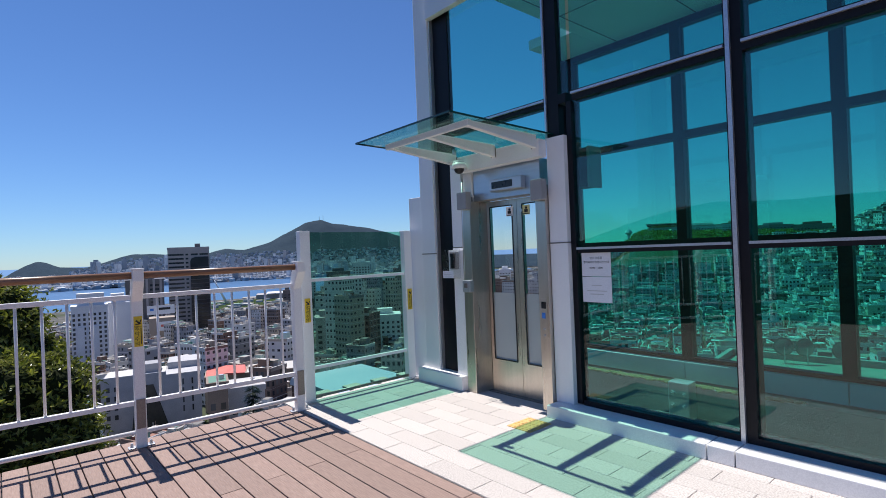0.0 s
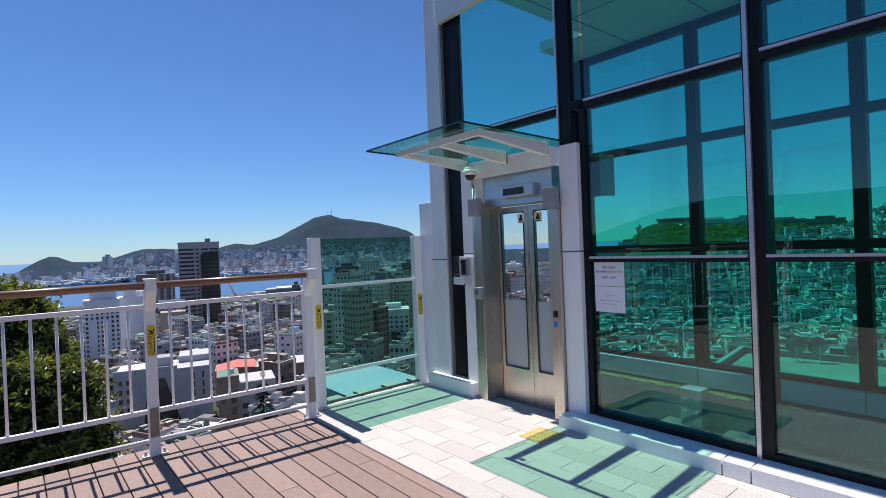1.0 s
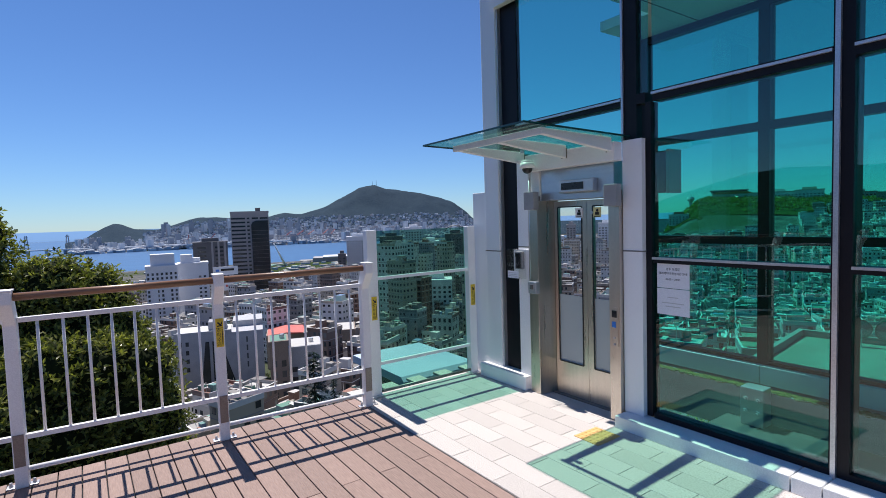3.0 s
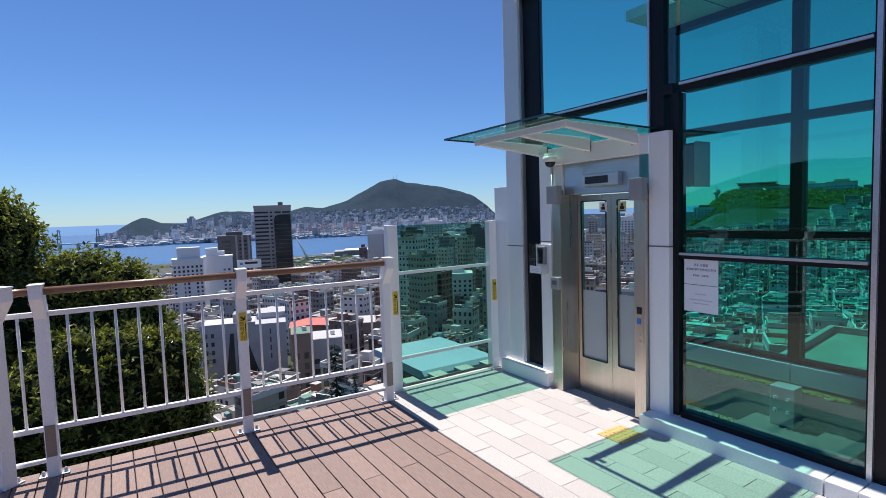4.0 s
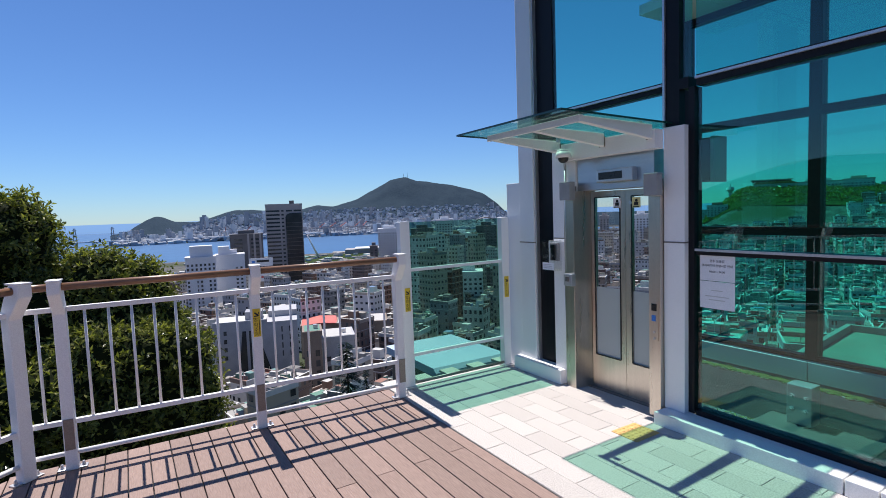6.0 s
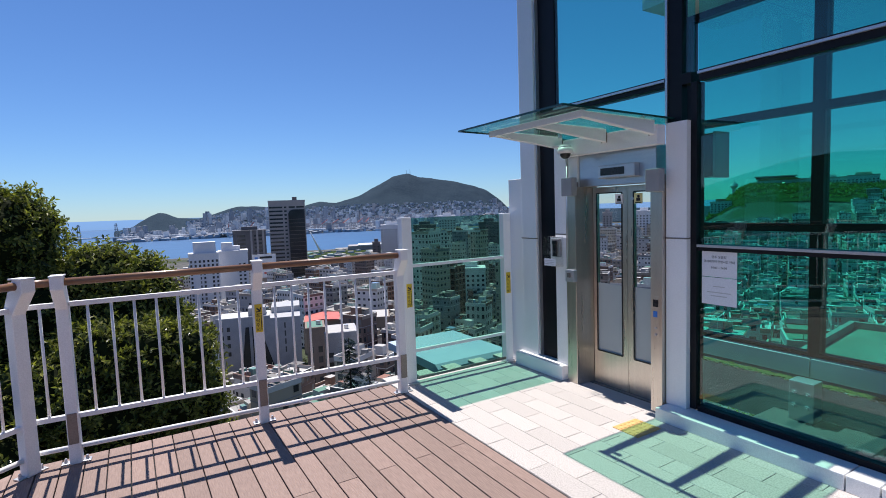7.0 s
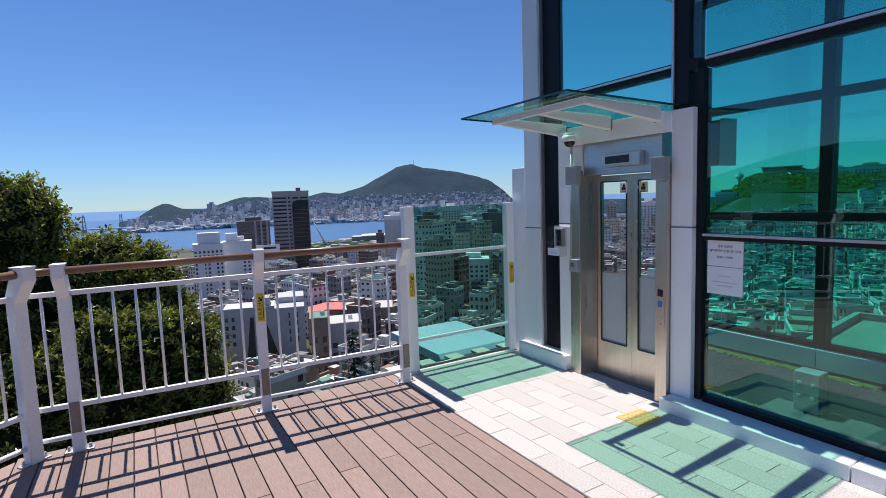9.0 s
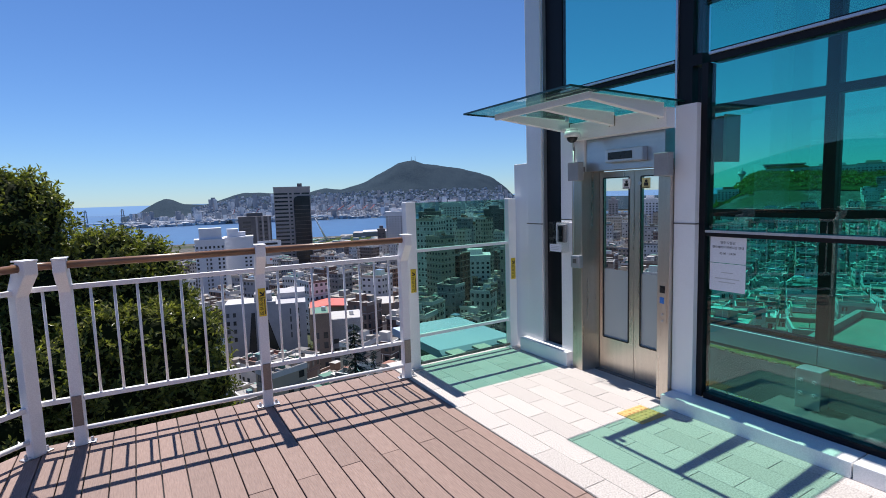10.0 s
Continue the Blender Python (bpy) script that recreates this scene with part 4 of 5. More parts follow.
def railing(name, stations, heading, label, corners=(), lead=None):
    """A railing along local y; posts at the stations, from the first to the last, rails from the lead on."""
    root = empty(name)
    root.matrix_world = heading
    for i, s in enumerate(stations):
        p = post(s in corners)
        p.parent = root
        p.location = (0, s, 0)
        for c in list(p.children):
            c.parent = root
            c.matrix_local = pose(0, s, 0)
        bpy.data.objects.remove(p)
    ends = stations if lead is None else (lead,) + stations
    for a, b in zip(ends, ends[1:]):
        part("handrail", tube((0.1, a, 1.482), (0.1, b, 1.482), 0.03, 16), RAILWOOD, root, "wood-grain handrail tube", True)
        part("upper_rail", box(-0.02, 0.02, a + 0.045, b - 0.045, 1.275, 1.315, 0.006), WHITE, root)
        part("lower_rail", box(-0.02, 0.02, a + 0.045, b - 0.045, 0.365, 0.405, 0.006), WHITE, root)
        part("kick_rail", tube((0, a + 0.045, 0.13), (0, b - 0.045, 0.13), 0.02, 10), WHITE, root, "", True)
        n = max(2, round((b - a) / 0.162))
        for k in range(1, n):
            y = a + (b - a) * k / n
            part("baluster", tube((0, y, 0.4), (0, y, 1.28), 0.011, 8), WHITE, root, "", True)
    return tagged(root, label, "railing")


SKEW = 3.4
along = pose(-5.165, -0.53, 0, 0, 0, -SKEW)
railing("terrace_railing", (0.21, 1.67, 3.095), along, "white steel terrace railing with a brown handrail", (), -0.09)
railing("side_railing", (-2.8, -1.4, 0.0), pose(CORNER.x, CORNER.y, 0, 0, 0, 40.5), "white steel side railing along the deck", (0.0,))



# ---- glass windbreak between railing and building ----
wind = empty("glass_windbreak")
for y0, y1 in ((2.70, 2.82), (4.09, 4.2)):
    part("post", box(-5.23, -5.14, y0, y1, 0, 1.86, 0.006), WHITE, wind)
    part("foot_plate", box(-5.25, -5.10, y0 - 0.02, y1 + 0.02, 0, 0.02, 0.004), SILVER, wind)
for z in (0.345, 1.305):
    part("rail", box(-5.2, -5.16, 2.82, 4.09, z, z + 0.035, 0.004), WHITE, wind)
part("bottom_rail", tube((-5.15, 2.84, 0.055), (-5.15, 4.08, 0.055), 0.018, 10), STEEL_PLATE, wind, "dull grey bottom tube", True)
part("pane", box(-5.225, -5.215, 2.8, 4.1, 0.03, 1.85), SCREEN_GLASS, wind, "green tinted glass pane")
tagged(wind, "white framed windbreak of green tinted glass", "glass screen")


def caution(x, y, z, turn):
    s = empty("caution_sign")
    s.matrix_world = pose(x, y, z, 0, 0, turn)
    part("plate", box(-0.032, 0.032, -0.003, 0.003, -0.13, 0.13, 0.002), YELLOW, s)
    face = pose(0, -0.004, 0, 90, 0, 0)
    for k, ch in enumerate("추락주의"):
        lettering(ch, 0.042, pose(-0.008, -0.0035, 0.02 - 0.042 * k, 90, 0, 0), INK, s)
    part("small_print", box(0.018, 0.024, -0.0045, -0.003, -0.11, 0.03), INK, s)
    bm = bmesh.new()
    tube((-0.016, -0.004, 0.095), (0.012, -0.004, 0.07), 0.007, 6, bm)
    tube((-0.02, -0.004, 0.06), (0.02, -0.004, 0.066), 0.005, 6, bm)
    tube((0.012, -0.004, 0.07), (0.024, -0.004, 0.1), 0.004, 6, bm)
    part("pictogram", bm, INK, s)
    part("border", box(-0.03, 0.03, -0.004, -0.003, 0.042, 0.045), INK, s)
    return tagged(s, "yellow caution plate with black lettering and falling pictogram", "sign", "caution plates")


m = along @ pose(0.05, 1.67, 1.0)
caution(m.translation.x, m.translation.y, 1.0, 90 - SKEW)
caution(-5.135, 2.76, 1.0, 90)
caution(-5.135, 4.145, 1.0, 90)


# ---- lift building: glazed hoistway hall ----
def structure(name, bm, mat, label, category):
    return tagged(mesh_object(name, bm, mat), label, category, kind="structure")


structure("wall_pilaster", box(-4.97, -4.715, 4.24, 4.5, 0.0, 7.2, 0.006), PANEL, "full-height pale metal clad pilaster", "pilaster")
structure("wall_pilaster_low", box(-5.22, -4.975, 4.25, 4.5, 0.0, 2.27, 0.006), PANEL, "short pale metal clad side pilaster", "pilaster")
structure("panel_joint", box(-4.972, -4.713, 4.236, 4.4, 1.55, 1.562), STEEL_PLATE, "thin dark joint between cladding panels", "joint")
structure("plinth", box(-5.03, -4.23, 4.15, 4.56, 0.0, 0.16, 0.008), PANEL, "low pale metal clad plinth", "plinth")
structure("black_column", box(-4.705, -4.435, 4.31, 4.37, 0.0, 7.2, 0.004), BLACK, "black steel column of the curtain wall", "column")
bm = box(-4.71, -4.692, 4.26, 4.309, 0.16, 7.2)
structure("column_trim", bm, SILVER, "thin silver cover strip", "trim")
structure("fascia", box(-4.7, 3.0, 4.2, 4.28, 4.37, 7.2, 0.006), PANEL, "pale metal fascia over the glazing", "fascia")

hall = empty("curtain_wall")
XR = 4.0
part("corner_mullion", box(-3.04, -2.885, 4.29, 4.37, 2.62, 4.37), BLACK, hall)
part("cover_strip", box(-3.035, -3.015, 4.272, 4.29, 2.62, 4.37), SILVER, hall)
MULLIONS = (-1.35, 0.3, 1.95, 3.6)
for x in MULLIONS:
    part("mullion", box(x - 0.06, x + 0.06, 4.29, 4.46, 0.1, 4.37), BLACK, hall)
    part("cover_strip", box(x - 0.042, x - 0.012, 4.262, 4.29, 0.1, 4.37), SILVER, hall)
edges = (-2.79,) + tuple(MULLIONS) + (XR,)
part("mullion", box(-2.8, -2.745, 4.29, 4.4, 0.12, 2.93), BLACK, hall)
for a, b in zip(edges, edges[1:]):
    a, b = a + 0.06, b - 0.06
    for z, h in ((2.93, 0.09), (1.515, 0.05), (0.11, 0.05)):
        part("transom", box(a, b, 4.29, 4.42, z, z + h), BLACK, hall)
    for z in (2.985, 1.548):
        part("cover_strip", box(a, b, 4.268, 4.29, z, z + 0.02), SILVER, hall)
    part("pane", box(a - 0.02, b + 0.02, 4.32, 4.332, 0.15, 1.53), GLASS, hall)
    part("pane", box(a - 0.02, b + 0.02, 4.32, 4.332, 1.55, 2.95), GLASS, hall)
    part("pane", box(a - 0.02, b + 0.02, 4.32, 4.332, 3.0, 4.4), GLASS, hall)
part("transom", box(-2.885, -2.8, 4.29, 4.42, 2.93, 3.02), BLACK, hall)
part("pane", box(-2.9, -2.79, 4.32, 4.332, 3.02, 4.4), GLASS, hall)
part("transom", box(-4.43, -3.04, 4.29, 4.42, 2.94, 3.02), BLACK, hall)
part("cover_strip", box(-4.43, -3.04, 4.268, 4.29, 2.985, 3.005), SILVER, hall)
part("pane", box(-4.54, -3.03, 4.32, 4.332, 3.0, 4.4), GLASS, hall, "green tinted glass pane")
part("pane", box(-4.54, -3.03, 4.32, 4.332, 2.62, 2.96), GLASS, hall)
part("pane", box(-4.54, -4.385, 4.32, 4.332, 0.16, 2.62), GLASS, hall)
tagged(hall, "black framed curtain wall of green tinted glass", "curtain wall", kind="structure")

back = empty("rear_curtain_wall")
BX = (-4.62, -2.99, -1.29, 0.41, 2.11, 3.81)
for x in BX:
    part("mullion", box(x - 0.064, x + 0.064, 7.0, 7.15, 0.03, 4.47), BLACK, back)
for a, b in zip(BX, BX[1:]):
    a, b = a + 0.064, b - 0.064
    for z, h in ((0.03, 0.05), (1.52, 0.1), (2.92, 0.1), (4.38, 0.09)):
        part("transom", box(a, b, 7.0, 7.12, z, z + h), BLACK, back)
    for z0, z1 in ((0.08, 1.52), (1.62, 2.92), (3.02, 4.38)):
        part("pane", box(a - 0.02, b + 0.02, 7.05, 7.062, z0 - 0.02, z1 + 0.02), GLASS, back)
tagged(back, "black framed rear glazing of green tinted glass", "curtain wall", kind="structure")
for k, (a, b) in enumerate(zip(BX, BX[1:])):
    structure("wall_sill", box(a + 0.006, b - 0.006, 6.92, 7.1, -0.2, 0.028, 0.004), PANEL, "pale metal sill panel under the rear glazing", "sill")
structure("rear_kerb", box(-4.6, 4.0, 6.78, 7.1, -0.8, -0.24), CONCRETE, "grey concrete kerb under the rear glazing", "kerb")
bm = bmesh.new()
rgm = random.Random(5)
for k in range(420):
    x = rgm.uniform(-4.45, -1.7)
    y = 6.8 + 0.1 * rgm.random()
    size = rgm.uniform(0.018, 0.04)
    bmesh.ops.create_icosphere(bm, subdivisions=1, radius=size, matrix=Matrix.Translation((x, y - 0.02, -0.238 + rgm.uniform(-0.006, 0.008))) @ Matrix.Diagonal((1.5, 1, 0.55, 1)))
tagged(mesh_object("moss", bm, MOSS), "yellow-green moss along the concrete kerb", "moss", kind="stuff")
structure("hall_floor", box(-3.3, 4.0, 4.5, 6.78, -0.8, -0.62), surface("dark grey floor", (0.05, 0.05, 0.05), (0.09, 0.085, 0.08), 2, 0.7, bump=0.2), "grey concrete floor of the hoistway hall", "floor")
structure("hall_wall_end", box(4.0, 4.2, 4.3, 7.15, -1, 7.2), PANEL, "pale end wall of the hall", "wall")
structure("ceiling_return", box(-4.74, -4.006, 6.2, 7.15, 4.47, 4.6), PANEL, "pale metal ceiling panel at the rear corner", "ceiling")
structure("ceiling", box(-4.0, 4.0, 4.3, 7.15, 4.47, 4.6), PANEL, "pale metal ceiling panels with open joints", "ceiling")
for x in (-3.8, -2.7, -1.5, -0.3, 0.9):
    structure("ceiling_joint", box(x, x + 0.012, 4.33, 7.0, 4.464, 4.47), STEEL_PLATE, "dark joint between ceiling panels", "joint")
structure("ceiling_joint", box(-4.0, 4.0, 5.65, 5.662, 4.464, 4.47), STEEL_PLATE, "dark joint between ceiling panels", "joint")
structure("roof", box(-5.04, 4.2, 4.24, 7.3, 7.2, 7.3), PANEL, "flat metal roof of the lift building", "roof")
structure("roof_wall", box(-4.62, 4.0, 7.05, 7.2, 4.6, 7.2), PANEL, "upper rear wall of the lift building", "wall")
structure("rear_post", box(-4.9, -4.72, 6.95, 7.15, -2, 7.2), BLACK, "black steel rear corner post", "column")

anchor = empty("anchor_block", -2.92, 6.7, -0.62)
part("body", box(-0.13, 0.13, -0.14, 0.07, 0.0, 0.46, 0.012), SILVER, anchor)
for u in (-0.07, 0.07):
    for v in (0.17, 0.32):
        bm = tube((u, -0.14, v), (u, -0.165, v), 0.03, 10)
        tube((u, -0.165, v), (u, -0.19, v), 0.018, 6, bm)
        part("bolt", bm, SILVER, anchor)
tagged(anchor, "white steel anchor block with four bolts", "anchor block")
op = empty("door_operator", -2.77, 4.56, 2.14)
part("housing", box(-0.12, 0.06, -0.1, 0.1, 0, 0.37, 0.008), BLACK, op)
part("cover", box(0.06, 0.09, -0.1, 0.1, -0.01, 0.38, 0.004), GREY_BOX, op)
tagged(op, "grey door operator housing behind the glass", "machine housing")

# sill in front of the glass
for x0, x1 in ((-2.99, -1.565), (-1.555, -1.375), (-1.365, 0.2), (0.21, 1.8), (1.81, 4.0)):
    structure("sill", box(x0, x1, 4.07, 4.31, 0.0, 0.112, 0.006), PANEL, "pale metal clad sill at the foot of the glazing", "sill")

# ---- lift entrance ----
structure("door_column_right", box(-3.0, -2.8, 4.235, 4.42, 0.113, 2.62, 0.005), WHITE, "white clad column beside the lift door", "column")
structure("door_column_left", box(-4.39, -4.19, 4.235, 4.42, 0.0, 2.62, 0.005), WHITE, "white clad column with a conduit", "column")
for x0, x1 in ((-3.002, -2.798), (-4.392, -4.188)):
    structure("panel_joint", box(x0, x1, 4.232, 4.4, 1.612, 1.624), STEEL_PLATE, "thin dark joint between cladding panels", "joint")
lift = empty("lift_entrance", -3.56, 4.4, 0)


def at_lift(bm):
    bm.transform(Matrix.Translation((3.56, -4.4, 0)))
    return bm


part("jamb_left", at_lift(prism([(-4.19, 4.2), (-4.05, 4.2), (-3.99, 4.47), (-4.19, 4.47)], 2.12, Matrix.Translation((0, 0, 1.06)) @ Matrix(((1, 0, 0, 0), (0, 0, 1, 0), (0, 1, 0, 0), (0, 0, 0, 1))), 0.003)), STEEL, lift, "brushed steel jamb")
part("jamb_right", at_lift(box(-3.125, -3.005, 4.19, 4.47, 0.015, 2.12, 0.004)), STEEL, lift, "brushed steel jamb")
part("head_panel", at_lift(box(-4.05, -3.12, 4.27, 4.47, 2.12, 2.46, 0.004)), HEAD_STEEL, lift, "satin steel head panel")
part("head_side", at_lift(box(-4.19, -4.06, 4.25, 4.47, 2.12, 2.46, 0.004)), PANEL, lift)
part("threshold", at_lift(box(-4.05, -3.12, 4.357, 4.5, -0.3, 0.012)), STEEL_PLATE, lift)
for a, b in ((-3.995, -3.557), (-3.553, -3.125)):
    door = part("door_panel", at_lift(box(a, b, 4.41, 4.45, 0.01, 0.37)), STEEL, lift, "brushed steel sliding door leaf")
    c, d = (a + 0.05, b - 0.065) if a < -3.6 else (a + 0.075, b - 0.06)
    for x0, x1, z0, z1 in ((a, c, 0.37, 2.11), (d, b, 0.37, 2.11), (c, d, 2.045, 2.11)):
        part("stile", at_lift(box(x0, x1, 4.41, 4.45, z0, z1)), STEEL, door)
    part("window", at_lift(box(c, d, 4.425, 4.435, 1.1, 2.045)), CLEAR, door, "clear glass window")
    part("frosted_window", at_lift(box(c, d, 4.425, 4.435, 0.37, 1.1)), FROST, door, "grey frosted film over the glass")
    for x0, x1, z0, z1 in ((c - 0.008, c + 0.004, 0.37, 2.045), (d - 0.004, d + 0.008, 0.37, 2.045), (c, d, 0.362, 0.374), (c, d, 2.041, 2.053)):
        part("gasket", at_lift(box(x0, x1, 4.405, 4.412, z0, z1)), DARK, door)
bm = at_lift(box(-3.74, -3.3, 4.2, 4.27, 2.185, 2.315, 0.012))
disp = part("display", bm, SILVER, lift, "silver floor display housing")
part("screen", at_lift(box(-3.7, -3.42, 4.194, 4.2, 2.215, 2.285)), DARK, disp, "black screen")
cop = part("call_panel", at_lift(box(-3.1, -3.025, 4.184, 4.19, 0.72, 1.09)), STEEL, lift, "steel call panel")
part("screen", at_lift(box(-3.092, -3.04, 4.18, 4.185, 0.995, 1.06)), DARK, cop)
part("pictogram", at_lift(box(-3.09, -3.05, 4.18, 4.185, 0.9, 0.955)), BLUE, cop, "blue wheelchair pictogram plate")
for z in (0.74, 0.8):
    part("button", at_lift(tube((-3.065, 4.176, z), (-3.065, 4.186, z), 0.012, 12)), SILVER, cop)
for x, mat in ((-3.65, WHITE), (-3.42, surface("pale yellow sticker", (0.75, 0.68, 0.3), (0.8, 0.72, 0.36), 5, 0.5, bump=0.0))):
    s = part("sticker", at_lift(box(x - 0.045, x + 0.045, 4.402, 4.41, 1.93, 2.03)), mat, lift, "small square warning sticker")
    bm = tube((x + 0.005, 4.402, 2.0), (x + 0.005, 4.398, 2.0), 0.014, 10)
    box(x - 0.02, x + 0.025, 4.398, 4.402, 1.955, 1.985, bm=bm)
    part("pictogram", at_lift(bm), INK, s)
    part("caption", at_lift(box(x - 0.035, x + 0.035, 4.398, 4.402, 1.935, 1.943)), INK, s)
part("door_lock", at_lift(tube((-3.49, 4.4, 1.98), (-3.49, 4.412, 1.98), 0.018, 14)), SILVER, lift, "round key lock")
tagged(lift, "brushed steel lift entrance with two glazed sliding doors", "lift door")


def wall_box(name, x0, x1, y0, y1, z0, z1, mat, label, category, extra=None):
    b = empty(name, (x0 + x1) / 2, (y0 + y1) / 2, z0)
    dx, dy, h = (x1 - x0) / 2, (y1 - y0) / 2, z1 - z0
    part("case", box(-dx, dx, -dy, dy, 0, h, 0.008), mat, b)
    part("bracket", box(-dx * 0.5, dx * 0.5, dy, dy + 0.06, h * 0.25, h * 0.75), STEEL_PLATE, b)
    return tagged(b, label, category)


wall_box("sensor_box", -4.16, -4.01, 4.11, 4.19, 2.03, 2.22, GREY_BOX, "grey sensor box on the lift jamb", "sensor")
wall_box("sensor_box", -3.11, -2.97, 4.1, 4.18, 2.03, 2.23, GREY_BOX, "grey sensor box on the lift jamb", "sensor")
sb = wall_box("switch_box", -4.14, -4.02, 4.13, 4.19, 1.12, 1.25, SILVER, "small grey key switch box", "switch box")
part("key_switch", box(-0.02, 0.02, -0.045, -0.03, 0.05, 0.1, 0.003), STEEL_PLATE, sb)
ic = empty("intercom", -4.33, 4.13, 1.27)
part("back_plate", box(-0.12, 0.14, 0.085, 0.104, 0, 0.32, 0.004), WHITE, ic)
part("cradle", box(-0.06, 0.06, 0.04, 0.085, 0.1, 0.3, 0.012), GREY_BOX, ic)
hs = part("handset", box(-0.005, 0.045, 0.005, 0.04, 0.11, 0.28, 0.014), DARK, ic, "dark handset")
part("earpiece", box(-0.008, 0.048, 0.0, 0.03, 0.24, 0.285, 0.01), DARK, hs)
part("cover", box(-0.115, 0.085, -0.024, -0.018, -0.005, 0.325, 0.002), CLEAR, ic, "clear plastic rain cover")
for a in (-0.115, 0.079):
    part("cover_side", box(a, a + 0.006, -0.018, 0.085, -0.005, 0.325), CLEAR, ic)
part("cover_top", box(-0.115, 0.085, -0.018, 0.085, 0.319, 0.325), CLEAR, ic)
part("label_plate", box(-0.1, 0.075, -0.028, -0.0245, 0.005, 0.085), PAPER, ic, "white label plate")
for k in range(3):
    part("printed_bar", box(-0.085, 0.05, -0.0295, -0.028, 0.025 + 0.018 * k, 0.03 + 0.018 * k), FADED, ic)
tagged(ic, "emergency intercom under a clear plastic cover", "intercom")
cctv = empty("dome_camera", -4.0, 4.02, 2.43)
part("bracket", box(-0.13, 0.0, -0.03, 0.03, 0.1, 0.125, 0.004), WHITE, cctv)
part("mount", tube((0, 0, 0.08), (0, 0, 0.11), 0.06, 20), WHITE, cctv, "", True)
part("housing", tube((0, 0, 0.03), (0, 0, 0.09), 0.085, 20, r2=0.07), WHITE, cctv, "", True)
bm = bmesh.new()
bmesh.ops.create_uvsphere(bm, u_segments=20, v_segments=10, radius=0.055, matrix=Matrix.Translation((0, 0, 0.03)))
part("dome", bm, DARK, cctv, "dark dome", True)
tagged(cctv, "white dome camera under the canopy bracket", "camera")
pipe = empty("conduit", -4.17, 4.2, 0)
part("pipe", tube((-0.0, 0.012, 1.25), (0.0, 0.012, 2.36), 0.014, 10), SILVER, pipe, "", True)
part("pipe_bend", tube((0, 0.012, 2.36), (0.1, -0.1, 2.5), 0.014, 10), SILVER, pipe, "", True)
tagged(pipe, "thin grey cable conduit on the column", "conduit")

# ---- canopy ----
can = empty("canopy", -3.65, 4.235, 2.42)


def at_can(bm):
    bm.transform(Matrix.Translation((3.65, -4.235, -2.42)))
    return bm


pane = box(-4.36, -2.955, 2.965, 4.4, -0.008, 0.008)
pane.transform(Matrix.Translation((0, 4.4, 2.655)) @ Matrix.Rotation(-0.021, 4, "X") @ Matrix.Translation((0, -4.4, 0)))
part("glass_roof", at_can(pane), PALE_GLASS, can, "green tinted glass roof")
for x0, x1, y0, y1 in ((-4.362, -2.953, 2.961, 2.966), (-2.956, -2.951, 2.966, 4.4), (-4.364, -4.359, 2.966, 4.4)):
    rim = box(x0, x1, y0, y1, -0.008, 0.008)
    rim.transform(Matrix.Translation((0, 4.4, 2.655)) @ Matrix.Rotation(-0.021, 4, "X") @ Matrix.Translation((0, -4.4, 0)))
    part("glass_rim", at_can(rim), GLASS_EDGE, can, "dark green polished glass edge")
part("wall_beam", at_can(box(-4.2, -3.0, 4.12, 4.234, 2.44, 2.61, 0.005)), WHITE, can)
for x in (-4.165, -3.58, -3.05):
    part("arm", at_can(prism([(3.25, 2.622), (3.25, 2.672), (4.12, 2.648), (4.12, 2.525)], 0.052, Matrix.Translation((x, 0, 0)) @ pose(0, 0, 0, 0, 0, 90), 0.004)), WHITE, can)
part("front_beam", at_can(box(-4.207, -3.008, 3.214, 3.252, 2.618, 2.674, 0.004)), WHITE, can)
for x in (-4.135, -3.61, -3.55, -3.08):
    part("joint_reveal", at_can(box(x - 0.004, x + 0.004, 4.112, 4.121, 2.52, 2.62)), STEEL_PLATE, can)
for x in (-4.1, -3.1):
    for y in (3.3, 4.05):
        part("glass_clamp", at_can(tube((x, y, 2.63), (x, y, 2.685), 0.022, 12)), SILVER, can)
tagged(can, "glass entrance canopy on white steel arms", "canopy")

# ---- notices ----
for z0, lines in ((1.3, True), (1.066, False)):
    s = empty("notice", -2.56, 4.314, z0)
    part("sheet", box(-0.148, 0.148, -0.0015, 0.0015, 0, 0.229), PAPER, s)
    if lines:
        for txt, z, size in (("영주 오름길", 0.165, 0.026), ("엘리베이터 운영시간 안내", 0.127, 0.0245), ("05:00 ~ 24:00", 0.077, 0.024)):
            lettering(txt, size, pose(0, -0.0022, z, 90, 0, 0), INK, s)
    else:
        for w, z in ((0.05, 0.15), (0.1, 0.1), (0.07, 0.07)):
            part("faded_line", box(-w, w, -0.0028, -0.0015, z, z + 0.008), FADED, s)
    tagged(s, "white paper notice taped to the glass" if lines else "faded white paper notice taped to the glass", "notice", "paper notices")

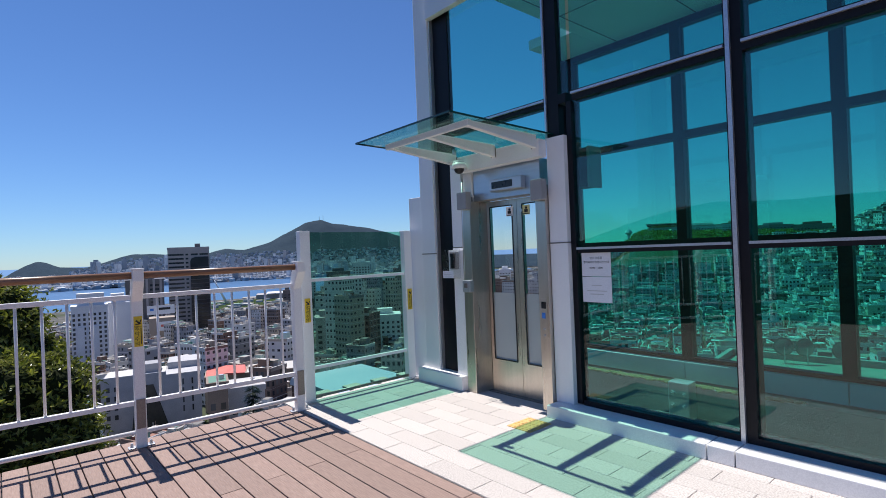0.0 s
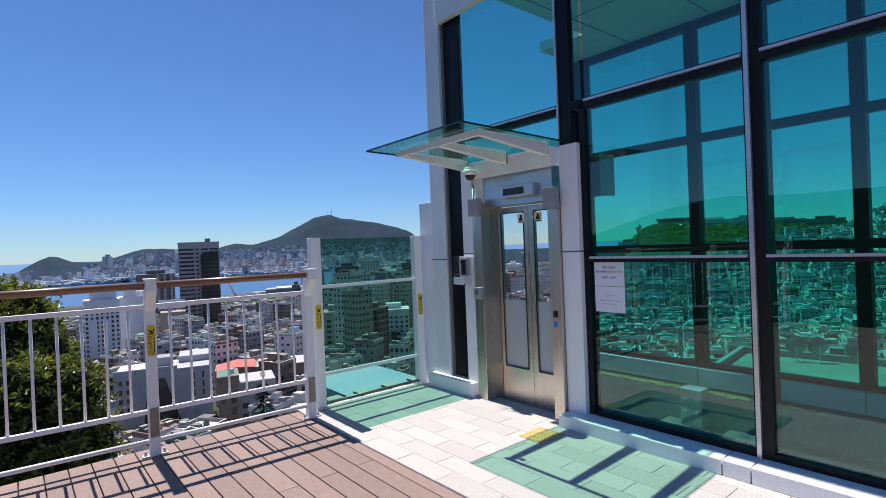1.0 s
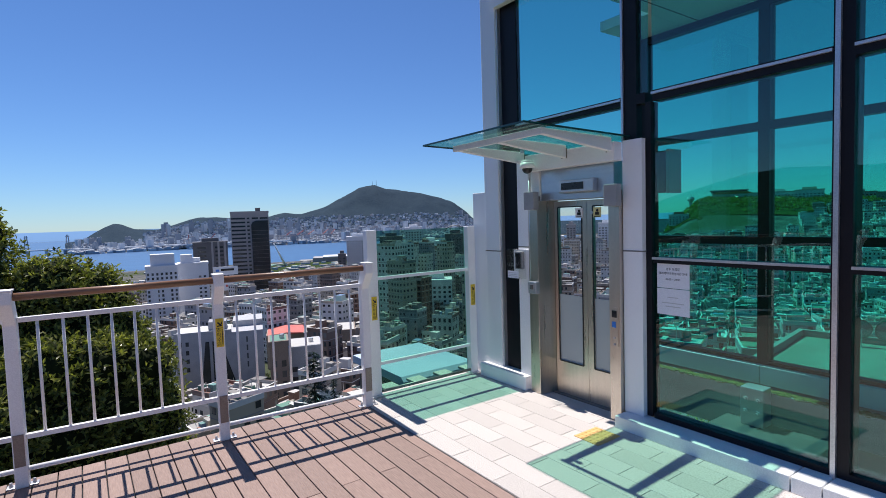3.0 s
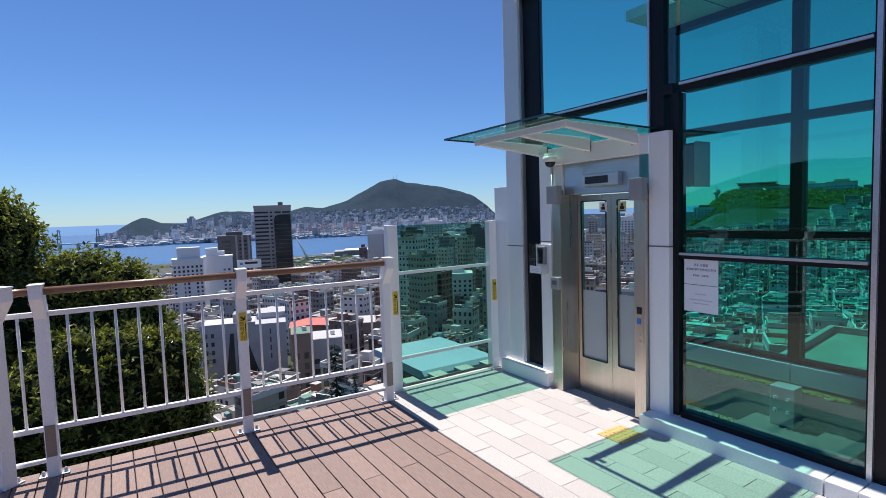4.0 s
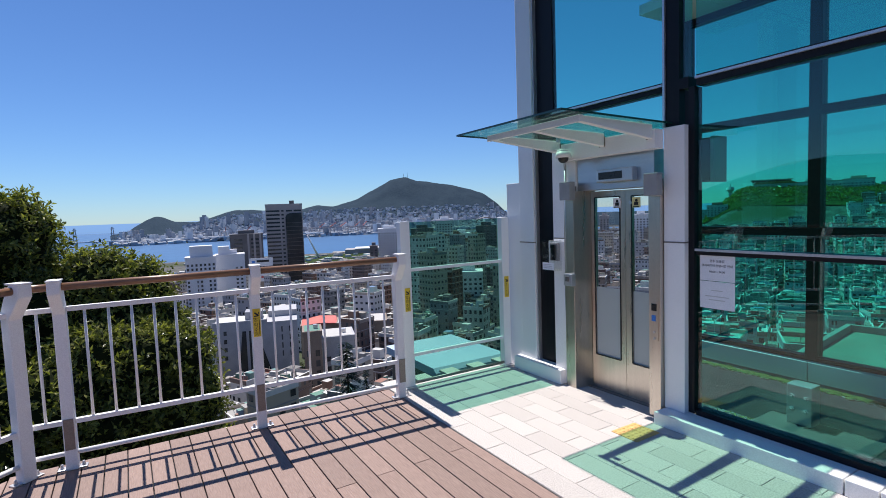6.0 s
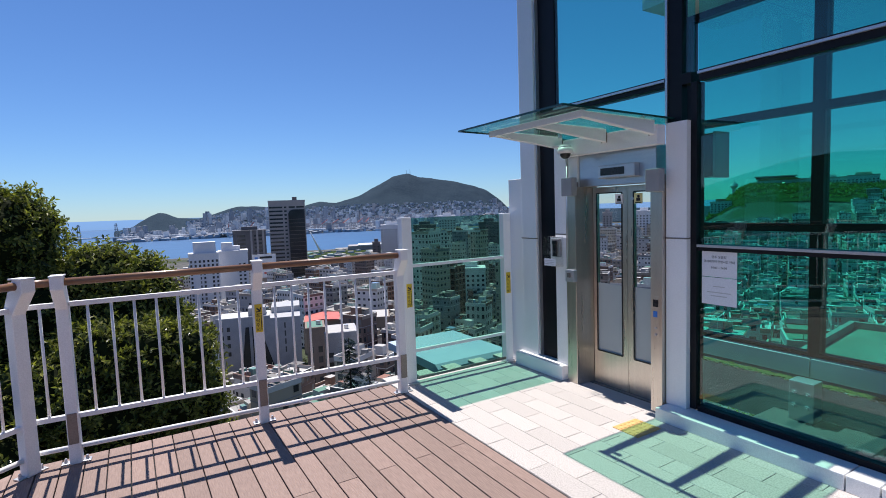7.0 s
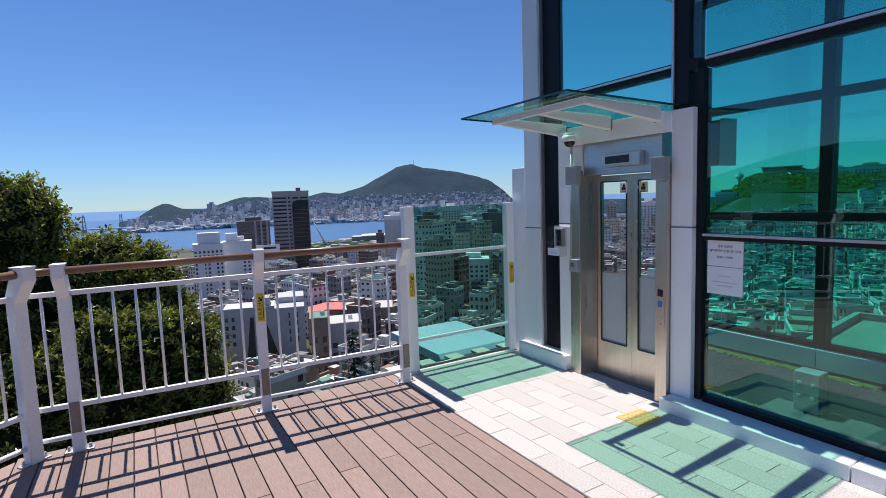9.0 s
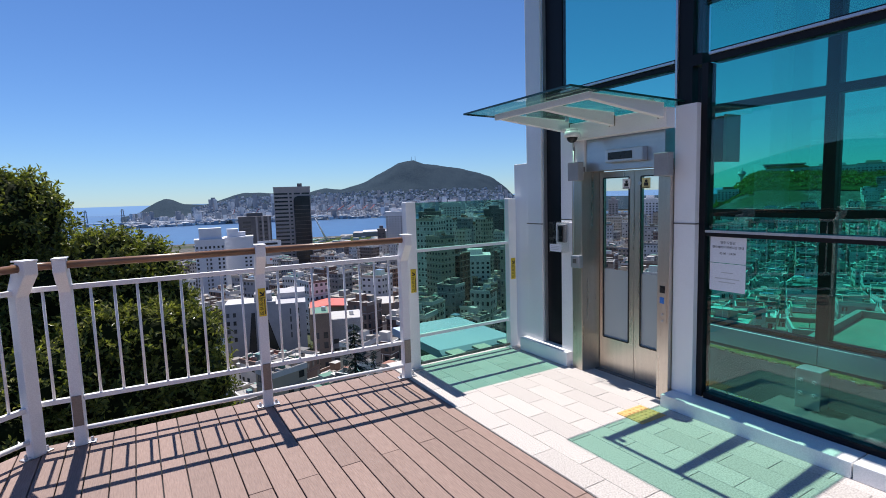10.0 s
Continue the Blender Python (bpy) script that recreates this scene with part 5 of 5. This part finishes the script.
# ---- inclined lift car and its track below ----
car = empty("lift_car", -9.5, 5.83, -3.47, 0)
part("body", box(-1.0, 1.0, -0.76, 0.76, 0.25, 2.3, 0.03), surface("dark blue grey car panel", (0.03, 0.035, 0.045), (0.05, 0.055, 0.065), 2, 0.35, bump=0.02), car)
part("roof", prism([(-1.15, 2.3), (1.15, 2.3), (1.15, 2.38), (1.05, 2.46), (-1.05, 2.46), (-1.15, 2.38)], 1.74), CAR_ROOF, car, "pale blue sheet roof")
part("underframe", box(-1.1, 1.1, -0.7, 0.7, 0.0, 0.25), STEEL_PLATE, car)
for x in (-0.6, 0.0, 0.6):
    part("window", box(x - 0.24, x + 0.24, -0.766, -0.76, 1.0, 2.0), TOWER_GLASS, car)
tagged(car, "dark inclined lift car with a pale blue roof", "lift car")
track = empty("lift_track")
slope = math.atan2(1.9, 3.7)
for y in (5.0, 6.2):
    bm = bmesh.new()
    box(-30, 6.2, y - 0.08, y + 0.08, -0.2, 0.0, bm=bm, m=Matrix.Translation((-10.4, 0, -4.0)) @ Matrix.Rotation(-slope, 4, "Y"))
    part("rail", bm, STEEL_PLATE, track)
for k in range(10):
    x = -6.5 - 2.8 * k
    z = -4.2 + (x + 10.4) * math.tan(slope)
    part("trestle", box(x - 0.12, x + 0.12, 4.95, 6.25, z - 8, z - 0.0), CONCRETE, track)
tagged(track, "grey steel rails of the inclined lift on concrete trestles", "track")

# ---- tactile tile ----
tac = empty("tactile_tile", -2.97, 3.79, 0.0)
part("plate", box(-0.13, 0.13, -0.15, 0.15, -0.03, 0.006, 0.002), TACTILE, tac)
for i in range(6):
    for j in range(6):
        part("stud", tube((-0.108 + 0.0432 * i, -0.125 + 0.05 * j, 0.006), (-0.108 + 0.0432 * i, -0.125 + 0.05 * j, 0.011), 0.0175, 8, r2=0.011), TACTILE, tac)
tagged(tac, "orange-yellow tactile paving tile with round studs", "tactile tile")

# ---- paving blocks ----
paving = structure("pavement", box(-5.25, 6, 2.56, 4.36, -0.055, -0.008), CONCRETE, "pale granite paving blocks beside the lift", "pavement")


def block_mesh(l, w, mat, name):
    bm = box(-l / 2, l / 2, -w / 2, w / 2, -0.03, 0, 0.0)
    bmesh.ops.bevel(bm, geom=[e for e in bm.edges if all(v.co.z > -0.001 for v in e.verts)], offset=0.003, segments=1, affect="EDGES")
    me = bpy.data.meshes.new(name)
    bm.to_mesh(me)
    bm.free()
    me.materials.append(mat)
    return me


rgp = random.Random(17)
ROW = 0.2
LENGTH = 0.515
full = block_mesh(LENGTH - 0.003, ROW - 0.003, PAVING, "block")
for row in range(9):
    y = 2.562 + ROW * (row + 0.5)
    for k in range(23):
        x = -5.2725 + LENGTH * k + (0.28 if row % 2 else 0.0)
        ob = new("block", full)
        ob.parent = paving
        ob.location = (x, y, rgp.uniform(-0.0012, 0.0008))
        ob.rotation_euler = (0, 0, rgp.uniform(-0.002, 0.002))

# ---- deck planks ----
deck = structure("deck", deck_sheet(2.55, -0.055, -0.03), BLACK, "brown composite deck boards", "deck")
PITCH = 0.159
plank_meshes = {}


def plank(x0, x1, y0, y1, slanted=False):
    key = (round(x1 - x0, 3), round(y1 - y0, 3), slanted)
    me = plank_meshes.get(key)
    if me is None:
        me = plank_meshes[key] = block_mesh(key[0] - 0.004, key[1] - 0.008, DECK, "plank")
        if slanted:
            for v in me.vertices:
                if v.co.x < 0:
                    v.co.x -= v.co.y * 0.855
    ob = new("plank", me)
    ob.parent = deck
    ob.location = ((x0 + x1) / 2, (y0 + y1) / 2, rgp.uniform(-0.0015, 0.0))


for row in range(35):
    y1 = 2.55 if row == 0 else 2.44 - PITCH * (row - 1)
    y0 = 2.44 - PITCH * row
    start = round(deck_edge((y0 + y1) / 2), 3)
    joints = [start] + [x for x in ([-3.6, -1.2, 1.2, 3.6] if row % 2 else [-2.4, 0.0, 2.4]) if x > start + 0.3] + [5.9]
    for x0, x1 in zip(joints, joints[1:]):
        plank(x0, x1, y0, y1, x0 == start > -5.27)
